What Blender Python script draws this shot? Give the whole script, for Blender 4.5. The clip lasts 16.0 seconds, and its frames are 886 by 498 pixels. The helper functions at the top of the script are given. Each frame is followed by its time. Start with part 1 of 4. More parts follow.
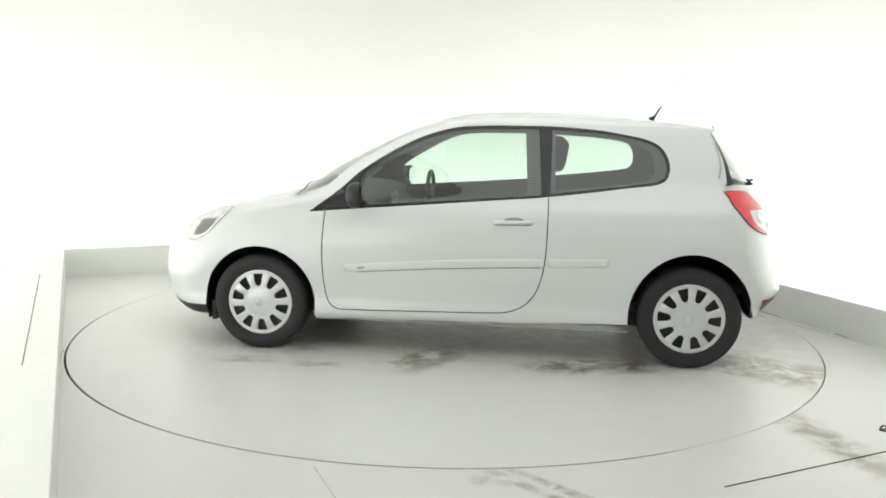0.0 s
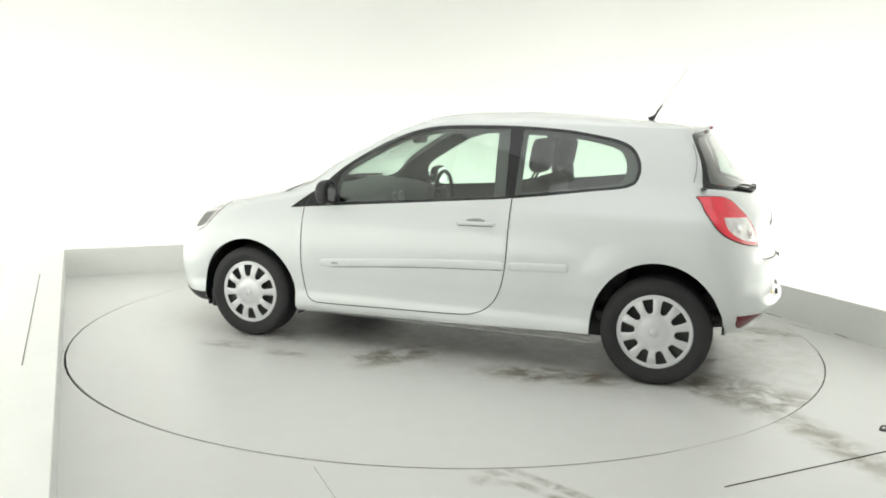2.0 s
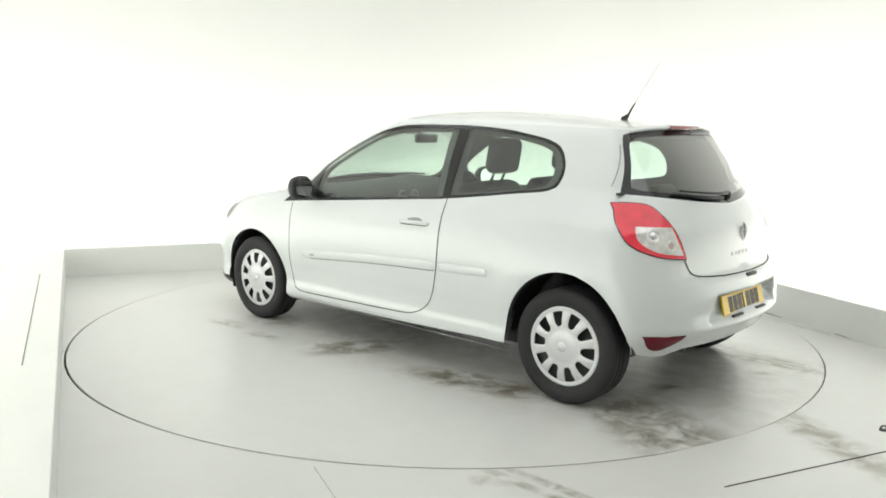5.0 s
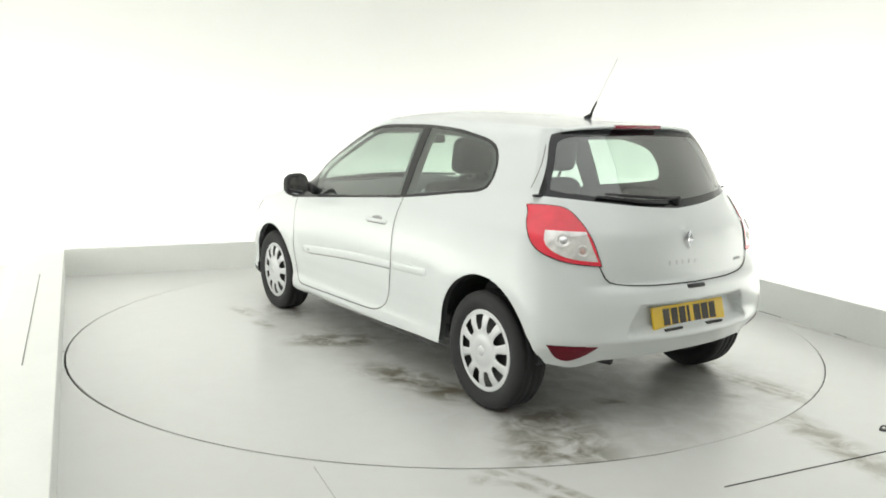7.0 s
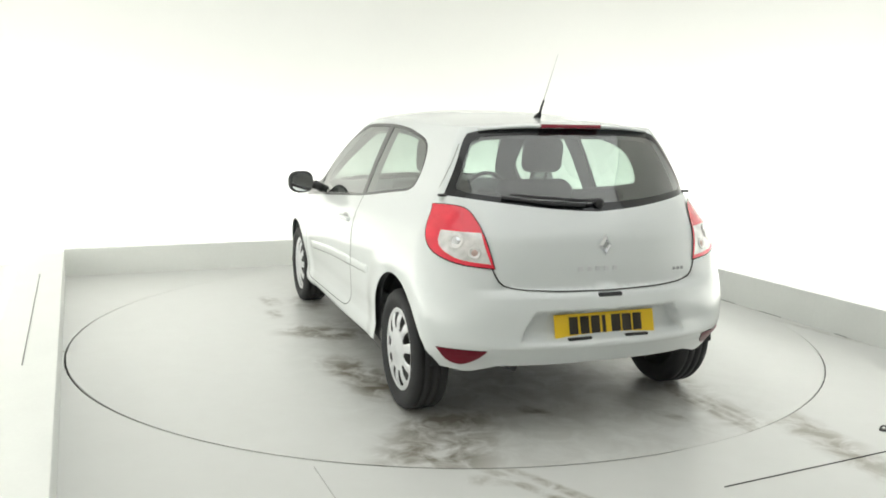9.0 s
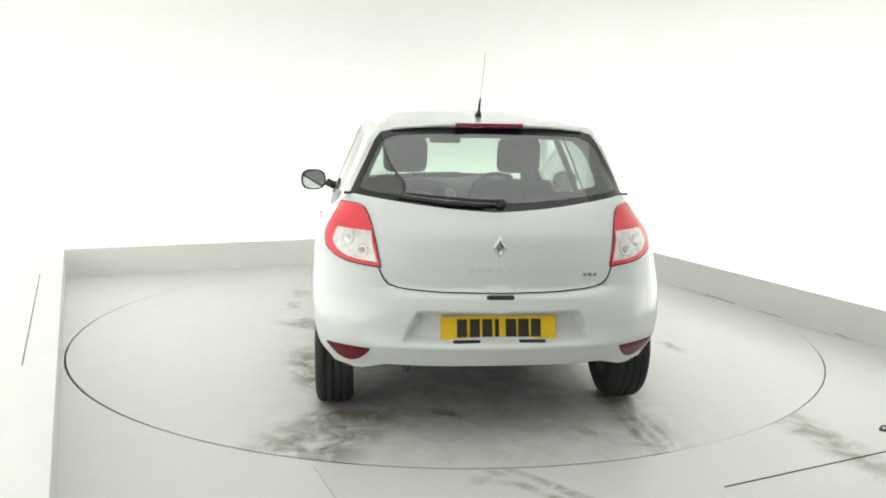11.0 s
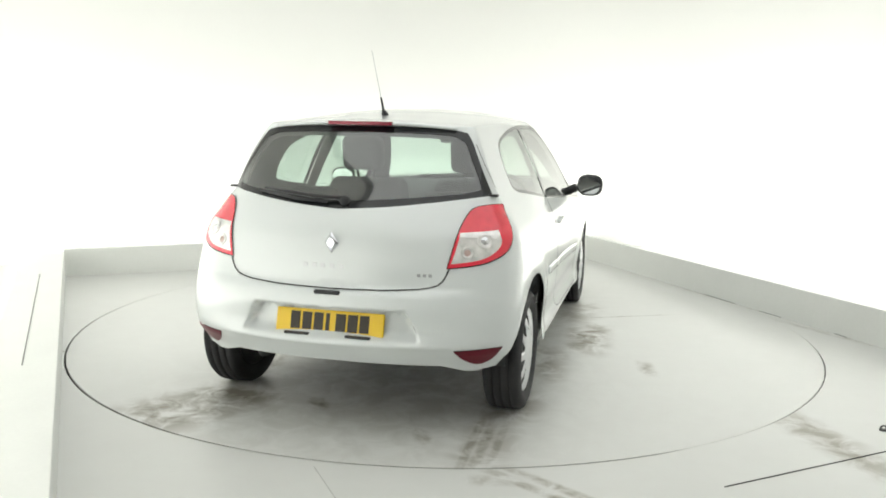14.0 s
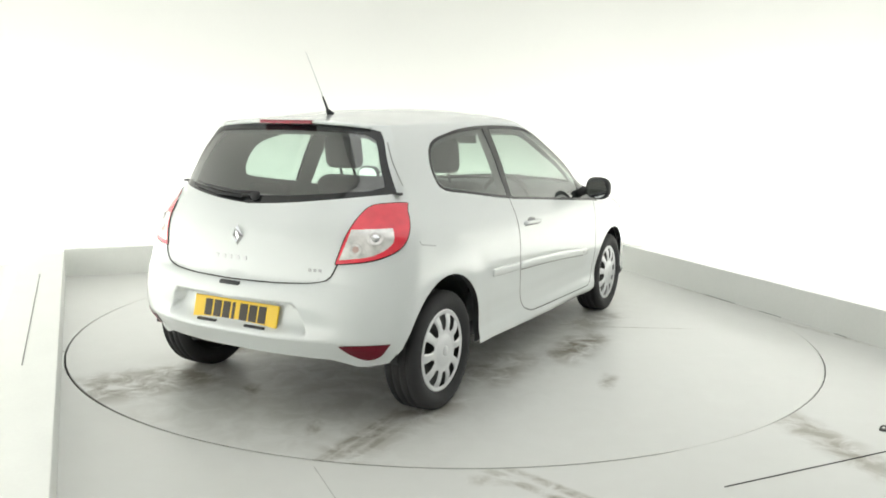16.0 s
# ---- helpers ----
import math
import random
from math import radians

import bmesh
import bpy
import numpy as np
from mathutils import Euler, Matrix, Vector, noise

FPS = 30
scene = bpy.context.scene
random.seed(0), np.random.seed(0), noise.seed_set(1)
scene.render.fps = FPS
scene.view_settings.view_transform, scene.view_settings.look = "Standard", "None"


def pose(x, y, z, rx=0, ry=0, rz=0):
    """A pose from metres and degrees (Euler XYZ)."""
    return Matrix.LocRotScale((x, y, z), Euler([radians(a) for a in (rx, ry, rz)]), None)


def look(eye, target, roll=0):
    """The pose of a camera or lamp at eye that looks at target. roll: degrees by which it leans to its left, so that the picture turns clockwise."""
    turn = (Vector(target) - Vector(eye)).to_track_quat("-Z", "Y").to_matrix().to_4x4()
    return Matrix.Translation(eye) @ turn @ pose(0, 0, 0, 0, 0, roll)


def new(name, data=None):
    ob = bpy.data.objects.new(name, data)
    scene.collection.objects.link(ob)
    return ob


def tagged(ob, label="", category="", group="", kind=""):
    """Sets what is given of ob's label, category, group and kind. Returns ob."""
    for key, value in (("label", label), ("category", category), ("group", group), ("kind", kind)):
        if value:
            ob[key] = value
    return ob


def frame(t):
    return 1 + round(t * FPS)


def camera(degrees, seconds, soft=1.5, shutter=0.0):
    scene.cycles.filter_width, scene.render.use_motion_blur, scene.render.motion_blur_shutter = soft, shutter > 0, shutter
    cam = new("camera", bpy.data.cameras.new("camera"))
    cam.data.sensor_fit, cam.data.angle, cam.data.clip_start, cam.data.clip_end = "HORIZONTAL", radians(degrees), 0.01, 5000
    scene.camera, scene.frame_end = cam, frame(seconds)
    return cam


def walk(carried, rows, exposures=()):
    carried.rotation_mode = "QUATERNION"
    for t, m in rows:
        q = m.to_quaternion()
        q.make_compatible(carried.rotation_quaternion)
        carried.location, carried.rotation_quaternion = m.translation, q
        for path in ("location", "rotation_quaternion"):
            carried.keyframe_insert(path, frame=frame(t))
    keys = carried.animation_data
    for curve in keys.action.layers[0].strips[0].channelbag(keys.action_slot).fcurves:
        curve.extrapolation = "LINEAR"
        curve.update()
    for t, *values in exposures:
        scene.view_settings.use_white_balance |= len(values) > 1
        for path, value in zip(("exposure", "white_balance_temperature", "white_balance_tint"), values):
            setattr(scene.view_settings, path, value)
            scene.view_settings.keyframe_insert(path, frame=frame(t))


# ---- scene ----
from mathutils.geometry import delaunay_2d_cdt

# ---- camera ----
cam = camera(56.43, 16.0, soft=1.8)
EYE = Vector((0.0, -5.667, 1.426))


def camera_pose(yaw, tilt, roll):
    y, t = radians(yaw), radians(tilt)
    way = Vector((math.sin(y) * math.cos(t), math.cos(y) * math.cos(t), math.sin(t)))
    return look(EYE, EYE + way, roll)


CAM_POSE = camera_pose(-0.246, -8.968, 0.929)
walk(cam, [(0.0, CAM_POSE), (16.0, CAM_POSE)], exposures=[(0.0, 0.0), (16.0, 0.0)])

# ---- world and light ----
world = bpy.data.worlds.new("studio_world")
scene.world = world
world.use_nodes = True
world.node_tree.nodes["Background"].inputs[0].default_value = (0.9, 0.95, 1.0, 1)
world.node_tree.nodes["Background"].inputs[1].default_value = 0.05

TURN = 22.4                      # the room's turn about the table's middle, degrees
ROOM = pose(0, 0, 0, 0, 0, TURN)
BACK, RIGHT, LEFT = 2.61, 2.455, -2.49
KERB = 0.245
WALL_B, WALL_R, WALL_L, WALL_F = 3.75, 3.65, -3.65, -7.2
CEIL = 4.2


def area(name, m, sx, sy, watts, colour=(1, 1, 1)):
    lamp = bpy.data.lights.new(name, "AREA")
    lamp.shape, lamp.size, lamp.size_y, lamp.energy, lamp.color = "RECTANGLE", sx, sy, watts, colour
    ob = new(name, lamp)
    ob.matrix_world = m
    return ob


# added overhead lamp, out of view, sized and powered to brighten car and floor
area("overhead_fill", ROOM @ pose(0.0, -1.3, CEIL - 0.25), 4.8, 7.4, 118, (0.985, 1.0, 0.975))
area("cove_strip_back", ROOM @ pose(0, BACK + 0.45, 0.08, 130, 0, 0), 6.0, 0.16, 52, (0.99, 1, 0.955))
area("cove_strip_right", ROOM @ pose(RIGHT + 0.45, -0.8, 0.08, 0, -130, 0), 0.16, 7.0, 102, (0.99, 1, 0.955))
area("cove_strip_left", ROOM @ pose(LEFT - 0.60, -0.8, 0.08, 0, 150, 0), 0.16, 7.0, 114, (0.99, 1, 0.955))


# ---- materials ----
def mat(name, colour, rough=0.5, metal=0.0, vary=0.0, scale=6.0, fine=0.0, fine_scale=200.0, bump=0.0, coat=0.0, emit=0.0, spec=0.5):
    m = bpy.data.materials.new(name)
    m.use_nodes = True
    nt = m.node_tree
    b = nt.nodes["Principled BSDF"]
    b.inputs["Base Color"].default_value = (*colour, 1)
    b.inputs["Roughness"].default_value = rough
    b.inputs["Metallic"].default_value = metal
    b.inputs["Coat Weight"].default_value = coat
    b.inputs["Coat Roughness"].default_value = 0.04
    b.inputs["Specular IOR Level"].default_value = spec
    if emit:
        b.inputs["Emission Color"].default_value = (*colour, 1)
        b.inputs["Emission Strength"].default_value = emit
    if vary or fine or bump:
        co = nt.nodes.new("ShaderNodeTexCoord")
        big = nt.nodes.new("ShaderNodeTexNoise")
        big.inputs["Scale"].default_value, big.inputs["Detail"].default_value = scale, 5
        small = nt.nodes.new("ShaderNodeTexNoise")
        small.inputs["Scale"].default_value, small.inputs["Detail"].default_value = fine_scale, 3
        for n in (big, small):
            nt.links.new(co.outputs["Object"], n.inputs["Vector"])
        total = nt.nodes.new("ShaderNodeMath")
        total.operation = "MULTIPLY_ADD"
        total.inputs[1].default_value, total.inputs[2].default_value = vary * 2, 1 - vary
        nt.links.new(big.outputs["Fac"], total.inputs[0])
        tot2 = nt.nodes.new("ShaderNodeMath")
        tot2.operation = "MULTIPLY_ADD"
        tot2.inputs[1].default_value = fine * 2
        nt.links.new(small.outputs["Fac"], tot2.inputs[0])
        nt.links.new(total.outputs[0], tot2.inputs[2])
        scl = nt.nodes.new("ShaderNodeVectorMath")
        scl.operation = "SCALE"
        scl.inputs[0].default_value = colour
        nt.links.new(tot2.outputs[0], scl.inputs["Scale"])
        nt.links.new(scl.outputs[0], b.inputs["Base Color"])
        if bump:
            bn = nt.nodes.new("ShaderNodeBump")
            bn.inputs["Strength"].default_value, bn.inputs["Distance"].default_value = bump, 0.003
            nt.links.new(small.outputs["Fac"], bn.inputs["Height"])
            nt.links.new(bn.outputs[0], b.inputs["Normal"])
    return m


def glass_mat(name, tint, gloss=0.02, base=0.12):
    m = bpy.data.materials.new(name)
    m.use_nodes = True
    nt = m.node_tree
    nt.nodes.remove(nt.nodes["Principled BSDF"])
    tr = nt.nodes.new("ShaderNodeBsdfTransparent")
    tr.inputs[0].default_value = (*tint, 1)
    gl = nt.nodes.new("ShaderNodeBsdfGlossy")
    gl.inputs["Roughness"].default_value = gloss
    lw = nt.nodes.new("ShaderNodeLayerWeight")
    lw.inputs[0].default_value = 0.5
    fr = nt.nodes.new("ShaderNodeMath")
    fr.operation = "POWER"
    fr.inputs[1].default_value = 2.7
    nt.links.new(lw.outputs["Facing"], fr.inputs[0])
    ad = nt.nodes.new("ShaderNodeMath")
    ad.operation = "MULTIPLY_ADD"
    ad.inputs[1].default_value, ad.inputs[2].default_value = 0.98 - base, base
    nt.links.new(fr.outputs[0], ad.inputs[0])
    mx = nt.nodes.new("ShaderNodeMixShader")
    nt.links.new(ad.outputs[0], mx.inputs[0])
    nt.links.new(tr.outputs[0], mx.inputs[1])
    nt.links.new(gl.outputs[0], mx.inputs[2])
    nt.links.new(mx.outputs[0], nt.nodes["Material Output"].inputs[0])
    return m


def band(nt, value, centre, half, soft):
    """A soft mask, 1 where |value - centre| < half."""
    d = nt.nodes.new("ShaderNodeMath")
    d.operation = "SUBTRACT"
    d.inputs[1].default_value = centre
    nt.links.new(value, d.inputs[0])
    a = nt.nodes.new("ShaderNodeMath")
    a.operation = "ABSOLUTE"
    nt.links.new(d.outputs[0], a.inputs[0])
    r = nt.nodes.new("ShaderNodeMapRange")
    r.interpolation_type = "SMOOTHSTEP"
    r.inputs["From Min"].default_value, r.inputs["From Max"].default_value = half + soft, half - soft
    nt.links.new(a.outputs[0], r.inputs["Value"])
    return r.outputs[0]


def two(nt, op, a, b):
    n = nt.nodes.new("ShaderNodeMath")
    n.operation = op
    for i, v in enumerate((a, b)):
        if isinstance(v, (int, float)):
            n.inputs[i].default_value = v
        else:
            nt.links.new(v, n.inputs[i])
    return n.outputs[0]


def floor_mat(name, colour, dirt_colour, stains, rough=0.32):
    """Painted concrete with scuffs; stains are (x, y, half length, half width, turn, strength) smears in the floor's own plane."""
    m = bpy.data.materials.new(name)
    m.use_nodes = True
    nt = m.node_tree
    b = nt.nodes["Principled BSDF"]
    co = nt.nodes.new("ShaderNodeTexCoord").outputs["Object"]

    def noise_node(scale, detail=6, dist=0.0, rough_=0.6):
        n = nt.nodes.new("ShaderNodeTexNoise")
        n.inputs["Scale"].default_value, n.inputs["Detail"].default_value = scale, detail
        n.inputs["Roughness"].default_value, n.inputs["Distortion"].default_value = rough_, dist
        nt.links.new(co, n.inputs["Vector"])
        return n.outputs["Fac"]

    patchy = noise_node(7.0, 8, 0.6)
    grain = noise_node(160.0, 3)
    broad = noise_node(0.8, 3)
    total = None
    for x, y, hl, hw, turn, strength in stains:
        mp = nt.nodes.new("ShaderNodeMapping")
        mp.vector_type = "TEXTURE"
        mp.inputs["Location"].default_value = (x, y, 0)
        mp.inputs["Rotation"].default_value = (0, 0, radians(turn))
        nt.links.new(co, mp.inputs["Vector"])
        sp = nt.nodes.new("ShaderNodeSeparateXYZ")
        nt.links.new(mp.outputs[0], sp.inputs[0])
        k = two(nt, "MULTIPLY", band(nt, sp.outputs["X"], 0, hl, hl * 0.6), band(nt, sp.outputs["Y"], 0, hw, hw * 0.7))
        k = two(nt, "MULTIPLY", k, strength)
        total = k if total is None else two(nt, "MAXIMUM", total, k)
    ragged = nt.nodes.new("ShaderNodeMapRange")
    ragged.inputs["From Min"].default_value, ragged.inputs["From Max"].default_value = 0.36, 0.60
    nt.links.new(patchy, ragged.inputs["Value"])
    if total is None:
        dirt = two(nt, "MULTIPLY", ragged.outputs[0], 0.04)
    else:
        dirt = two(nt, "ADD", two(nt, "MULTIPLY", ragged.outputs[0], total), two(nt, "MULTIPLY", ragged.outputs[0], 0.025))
    shade = two(nt, "ADD", two(nt, "MULTIPLY", broad, 0.10), two(nt, "MULTIPLY", grain, 0.04))
    shade = two(nt, "ADD", shade, 0.93)
    scl = nt.nodes.new("ShaderNodeVectorMath")
    scl.operation = "SCALE"
    scl.inputs[0].default_value = colour
    nt.links.new(shade, scl.inputs["Scale"])
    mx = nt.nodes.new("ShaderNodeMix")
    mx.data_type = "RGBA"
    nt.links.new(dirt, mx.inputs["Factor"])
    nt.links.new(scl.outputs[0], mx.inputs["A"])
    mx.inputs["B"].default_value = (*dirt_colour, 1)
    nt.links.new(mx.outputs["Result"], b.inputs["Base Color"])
    rr = two(nt, "ADD", two(nt, "MULTIPLY", broad, 0.10), rough - 0.03)
    nt.links.new(rr, b.inputs["Roughness"])
    bn = nt.nodes.new("ShaderNodeBump")
    bn.inputs["Strength"].default_value, bn.inputs["Distance"].default_value = 0.12, 0.002
    nt.links.new(grain, bn.inputs["Height"])
    nt.links.new(bn.outputs[0], b.inputs["Normal"])
    return m


WALL = mat("matt_white_backdrop", (0.76, 0.76, 0.735), 0.85, vary=0.02, scale=0.6, fine=0.01, fine_scale=90)
CEILING = mat("grey_ceiling_paint", (0.34, 0.345, 0.34), 0.9, vary=0.04, scale=1.5)
KERBM = mat("scuffed_kerb_paint", (0.76, 0.77, 0.74), 0.5, vary=0.05, scale=3, fine=0.03, fine_scale=60, bump=0.1)
FLOOR = floor_mat("grey_floor_paint", (0.65, 0.655, 0.635), (0.21, 0.185, 0.135),
                  [(1.76, -2.05, 0.42, 0.10, -74, 0.8), (0.43, -2.58, 0.24, 0.025, -44, 0.95), (0.36, -2.62, 0.24, 0.025, -44, 0.8), (0.22, -2.55, 0.1, 0.04, 0, 0.6), (-2.35, -0.85, 0.06, 0.012, 0, 0.7), (2.2, 1.1, 0.5, 0.03, -67, 0.4), (2.65, -0.1, 0.4, 0.03, -60, 0.4)])
# tyre marks and spots; the last entry is a broad faint darkening under the car
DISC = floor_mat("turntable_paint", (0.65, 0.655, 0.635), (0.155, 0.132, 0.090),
                 [(-2.02, -0.66, 0.36, 0.026, 2, 0.75), (-2.02, -0.715, 0.36, 0.030, 2, 0.8), (-2.02, -0.775, 0.36, 0.026, 2, 0.7), (-2.02, -0.72, 0.36, 0.13, 2, 0.45), (-1.55, -0.74, 0.25, 0.14, 0, 0.7),
                  (-1.98, 0.74, 0.40, 0.22, -28, 0.9), (-1.02, 0.85, 0.40, 0.13, 12, 1.0), (0.0, 0.85, 0.26, 0.14, 55, 1.0), (0.0, 0.70, 0.4, 0.2, 0, 0.35),
                  (1.05, 1.06, 0.16, 0.06, 5, 0.6), (0.63, 1.10, 0.12, 0.05, 0, 0.6), (0.95, 0.75, 0.25, 0.14, 0, 0.6), (-1.79, 0.19, 0.09, 0.05, 30, 0.9),
                  (-2.05, -0.43, 0.09, 0.04, 20, 0.7), (-0.05, -1.0, 0.36, 0.12, 3, 1.0), (-0.66, -1.39, 0.12, 0.04, 10, 0.7), (-0.76, -0.75, 0.35, 0.16, 5, 0.7),
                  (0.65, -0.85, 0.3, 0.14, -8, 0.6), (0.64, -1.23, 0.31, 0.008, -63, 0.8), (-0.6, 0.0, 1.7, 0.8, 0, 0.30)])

TRIMGREY = mat("satin_grey_trim", (0.38, 0.39, 0.40), 0.35, metal=0.6)
# grey for the shade in the door handle's recess, put into the colour
HANDLESHADE = mat("handle_cup_shade", (0.28, 0.285, 0.285), 0.5)
SOFTGAP = mat("grey_gap", (0.22, 0.22, 0.21), 0.8)
FAINT = mat("filled_joint", (0.50, 0.50, 0.48), 0.7, vary=0.1)
DARK = mat("dark_gap", (0.02, 0.02, 0.02), 0.8)
PAINT = mat("white_car_paint", (0.705, 0.735, 0.735), 0.35, vary=0.01, scale=2, coat=1.0)
BLACK = mat("black_gloss_trim", (0.010, 0.011, 0.013), 0.06, coat=0.3, spec=0.4)
PLASTIC = mat("black_plastic", (0.022, 0.023, 0.025), 0.5, vary=0.15, scale=20)
RUBBER = mat("tyre_rubber", (0.02, 0.02, 0.0215), 0.75, vary=0.15, scale=14, fine=0.08, bump=0.2)
CAPM = mat("silver_hubcap", (0.66, 0.67, 0.685), 0.32, metal=0.25, coat=0.3, vary=0.03)
CHROME = mat("chrome", (0.75, 0.76, 0.78), 0.08, metal=1.0)
STEEL = mat("dark_steel", (0.06, 0.06, 0.06), 0.5, metal=0.6)
GLASS = glass_mat("green_tinted_glass", (0.74, 0.85, 0.78))
REARGLASS = glass_mat("tinted_rear_glass", (0.72, 0.83, 0.77), 0.03, 0.17)
REDLENS = mat("red_lamp_lens", (0.80, 0.03, 0.06), 0.12, coat=0.8, vary=0.25, scale=14)
CLEARLENS = mat("clear_lamp_lens", (0.78, 0.76, 0.75), 0.12, metal=0.35, coat=0.8, vary=0.55, scale=26)
DARKRED = mat("dark_red_reflector", (0.14, 0.004, 0.016), 0.3, spec=0.3, vary=0.2, scale=60)
FABRIC = mat("charcoal_fabric", (0.045, 0.047, 0.05), 0.9, vary=0.2, scale=18)
LINING = mat("grey_cabin_plastic", (0.085, 0.09, 0.092), 0.7, vary=0.15, scale=8)
HEADLINER = mat("pale_headliner", (0.38, 0.38, 0.36), 0.9, vary=0.05)
YELLOW = mat("yellow_plate", (0.85, 0.56, 0.02), 0.35, vary=0.04, scale=12)
INK = mat("black_ink", (0.03, 0.022, 0.012), 0.5)
AMBER = mat("amber_bulb", (0.46, 0.33, 0.30), 0.2, coat=0.6, vary=0.2, scale=40)
MIRROR = mat("mirror_glass", (0.85, 0.86, 0.87), 0.02, metal=1.0)


# ---- mesh helpers ----
def mesh_of(bm, name, smooth=True):
    me = bpy.data.meshes.new(name)
    bm.normal_update()
    bm.to_mesh(me)
    bm.free()
    if smooth:
        me.polygons.foreach_set("use_smooth", [True] * len(me.polygons))
    return me


def part(name, bm, material, parent=None, label="", smooth=True, m=None):
    ob = new(name, mesh_of(bm, name, smooth))
    ob.data.materials.append(material)
    if parent:
        ob.parent = parent
    if m is not None:
        ob.matrix_local = m
    if label:
        tagged(ob, label)
    return ob


def box(sx, sy, sz, bevel=0.01, at=(0, 0, 0), seg=2):
    bm = bmesh.new()
    bmesh.ops.create_cube(bm, size=1)
    bmesh.ops.scale(bm, vec=(sx, sy, sz), verts=bm.verts)
    if bevel:
        bmesh.ops.bevel(bm, geom=bm.edges[:], offset=bevel, segments=seg, affect="EDGES", profile=0.5)
    bmesh.ops.translate(bm, vec=at, verts=bm.verts)
    return bm


def lathe(profile, n=48, closed=False):
    """Turn (radius, y) round the y axis."""
    bm = bmesh.new()
    rows = []
    for i in range(n):
        a = 2 * math.pi * i / n
        rows.append([bm.verts.new((r * math.cos(a), y, r * math.sin(a))) for r, y in profile])
    k = len(profile)
    for i in range(n):
        p, q = rows[i], rows[(i + 1) % n]
        for j in range(k if closed else k - 1):
            bm.faces.new((p[j], q[j], q[(j + 1) % k], p[(j + 1) % k]))
    bmesh.ops.recalc_face_normals(bm, faces=bm.faces)
    return bm


def tube(points, radius, n=8, taper=1.0):
    """A round bar along a line of points."""
    bm = bmesh.new()
    pts = [Vector(p) for p in points]
    rings = []
    for i, p in enumerate(pts):
        d = (pts[min(i + 1, len(pts) - 1)] - pts[max(i - 1, 0)]).normalized()
        q = d.to_track_quat("Z", "Y")
        r = radius * (1 + (taper - 1) * i / max(1, len(pts) - 1))
        rings.append([bm.verts.new(p + q @ Vector((r * math.cos(2 * math.pi * k / n), r * math.sin(2 * math.pi * k / n), 0))) for k in range(n)])
    for a, b in zip(rings, rings[1:]):
        for k in range(n):
            bm.faces.new((a[k], a[(k + 1) % n], b[(k + 1) % n], b[k]))
    bm.faces.new(rings[0][::-1])
    bm.faces.new(rings[-1])
    return bm


def empty(name, label, category, group=""):
    ob = new(name)
    ob.empty_display_size = 0.2
    return tagged(ob, label, category, group)


def curve(*pts):
    """A smooth line through (x, y) points that does not overshoot."""
    xs = np.array([p[0] for p in pts], float)
    ys = np.array([p[1] for p in pts], float)
    if xs[0] > xs[-1]:
        xs, ys = xs[::-1], ys[::-1]
    h, d = np.diff(xs), np.diff(ys) / np.diff(xs)
    s = np.zeros(len(xs))
    for i in range(1, len(xs) - 1):
        if d[i - 1] * d[i] > 0:
            w1, w2 = 2 * h[i] + h[i - 1], h[i] + 2 * h[i - 1]
            s[i] = (w1 + w2) / (w1 / d[i - 1] + w2 / d[i])
    s[0], s[-1] = d[0], d[-1]

    def f(x):
        if x <= xs[0]:
            return float(ys[0])
        if x >= xs[-1]:
            return float(ys[-1])
        i = int(np.searchsorted(xs, x)) - 1
        t = (x - xs[i]) / h[i]
        return float((1 + 2 * t) * (1 - t) ** 2 * ys[i] + t * (1 - t) ** 2 * h[i] * s[i] + t * t * (3 - 2 * t) * ys[i + 1] + t * t * (t - 1) * h[i] * s[i + 1])
    return f


def smooth(e0, e1, x):
    t = max(0.0, min(1.0, (x - e0) / (e1 - e0)))
    return t * t * (3 - 2 * t)


def rounded(points, step=0.03, closed=True, tension=0.5):
    """A closed Catmull-Rom line through 2D points; a point with a third value is a sharp corner."""
    out, n = [], len(points)
    for i in range(n if closed else n - 1):
        p1, p2 = points[i], points[(i + 1) % n]
        p0 = points[i - 1] if (closed or i > 0) else p1
        p3 = points[(i + 2) % n] if (closed or i + 2 < n) else p2
        p0 = p1 if len(p1) > 2 else p0
        p3 = p2 if len(p2) > 2 else p3
        d = math.hypot(p2[0] - p1[0], p2[1] - p1[1])
        k = max(1, int(d / step))
        for j in range(k):
            t = j / k
            c = []
            for a in (0, 1):
                m1, m2 = tension * (p2[a] - p0[a]), tension * (p3[a] - p1[a])
                c.append((1 + 2 * t) * (1 - t) ** 2 * p1[a] + t * (1 - t) ** 2 * m1 + t * t * (3 - 2 * t) * p2[a] + t * t * (t - 1) * m2)
            out.append(tuple(c))
    if not closed:
        out.append(tuple(points[-1][:2]))
    return out


# ---- the setting ----
def slab(name, pts, z, material, m, kind="structure", label="", thick=0.05):
    bm = bmesh.new()
    top = [bm.verts.new((x, y, z)) for x, y in pts]
    low = [bm.verts.new((x, y, z - thick)) for x, y in pts]
    bm.faces.new(top)
    bm.faces.new(low[::-1])
    for i in range(len(pts)):
        j = (i + 1) % len(pts)
        bm.faces.new((top[i], low[i], low[j], top[j]))
    bmesh.ops.recalc_face_normals(bm, faces=bm.faces)
    ob = part(name, bm, material, None, "", False)
    ob.matrix_world = m
    return tagged(ob, label, "", "", kind)


RADIUS = 2.435
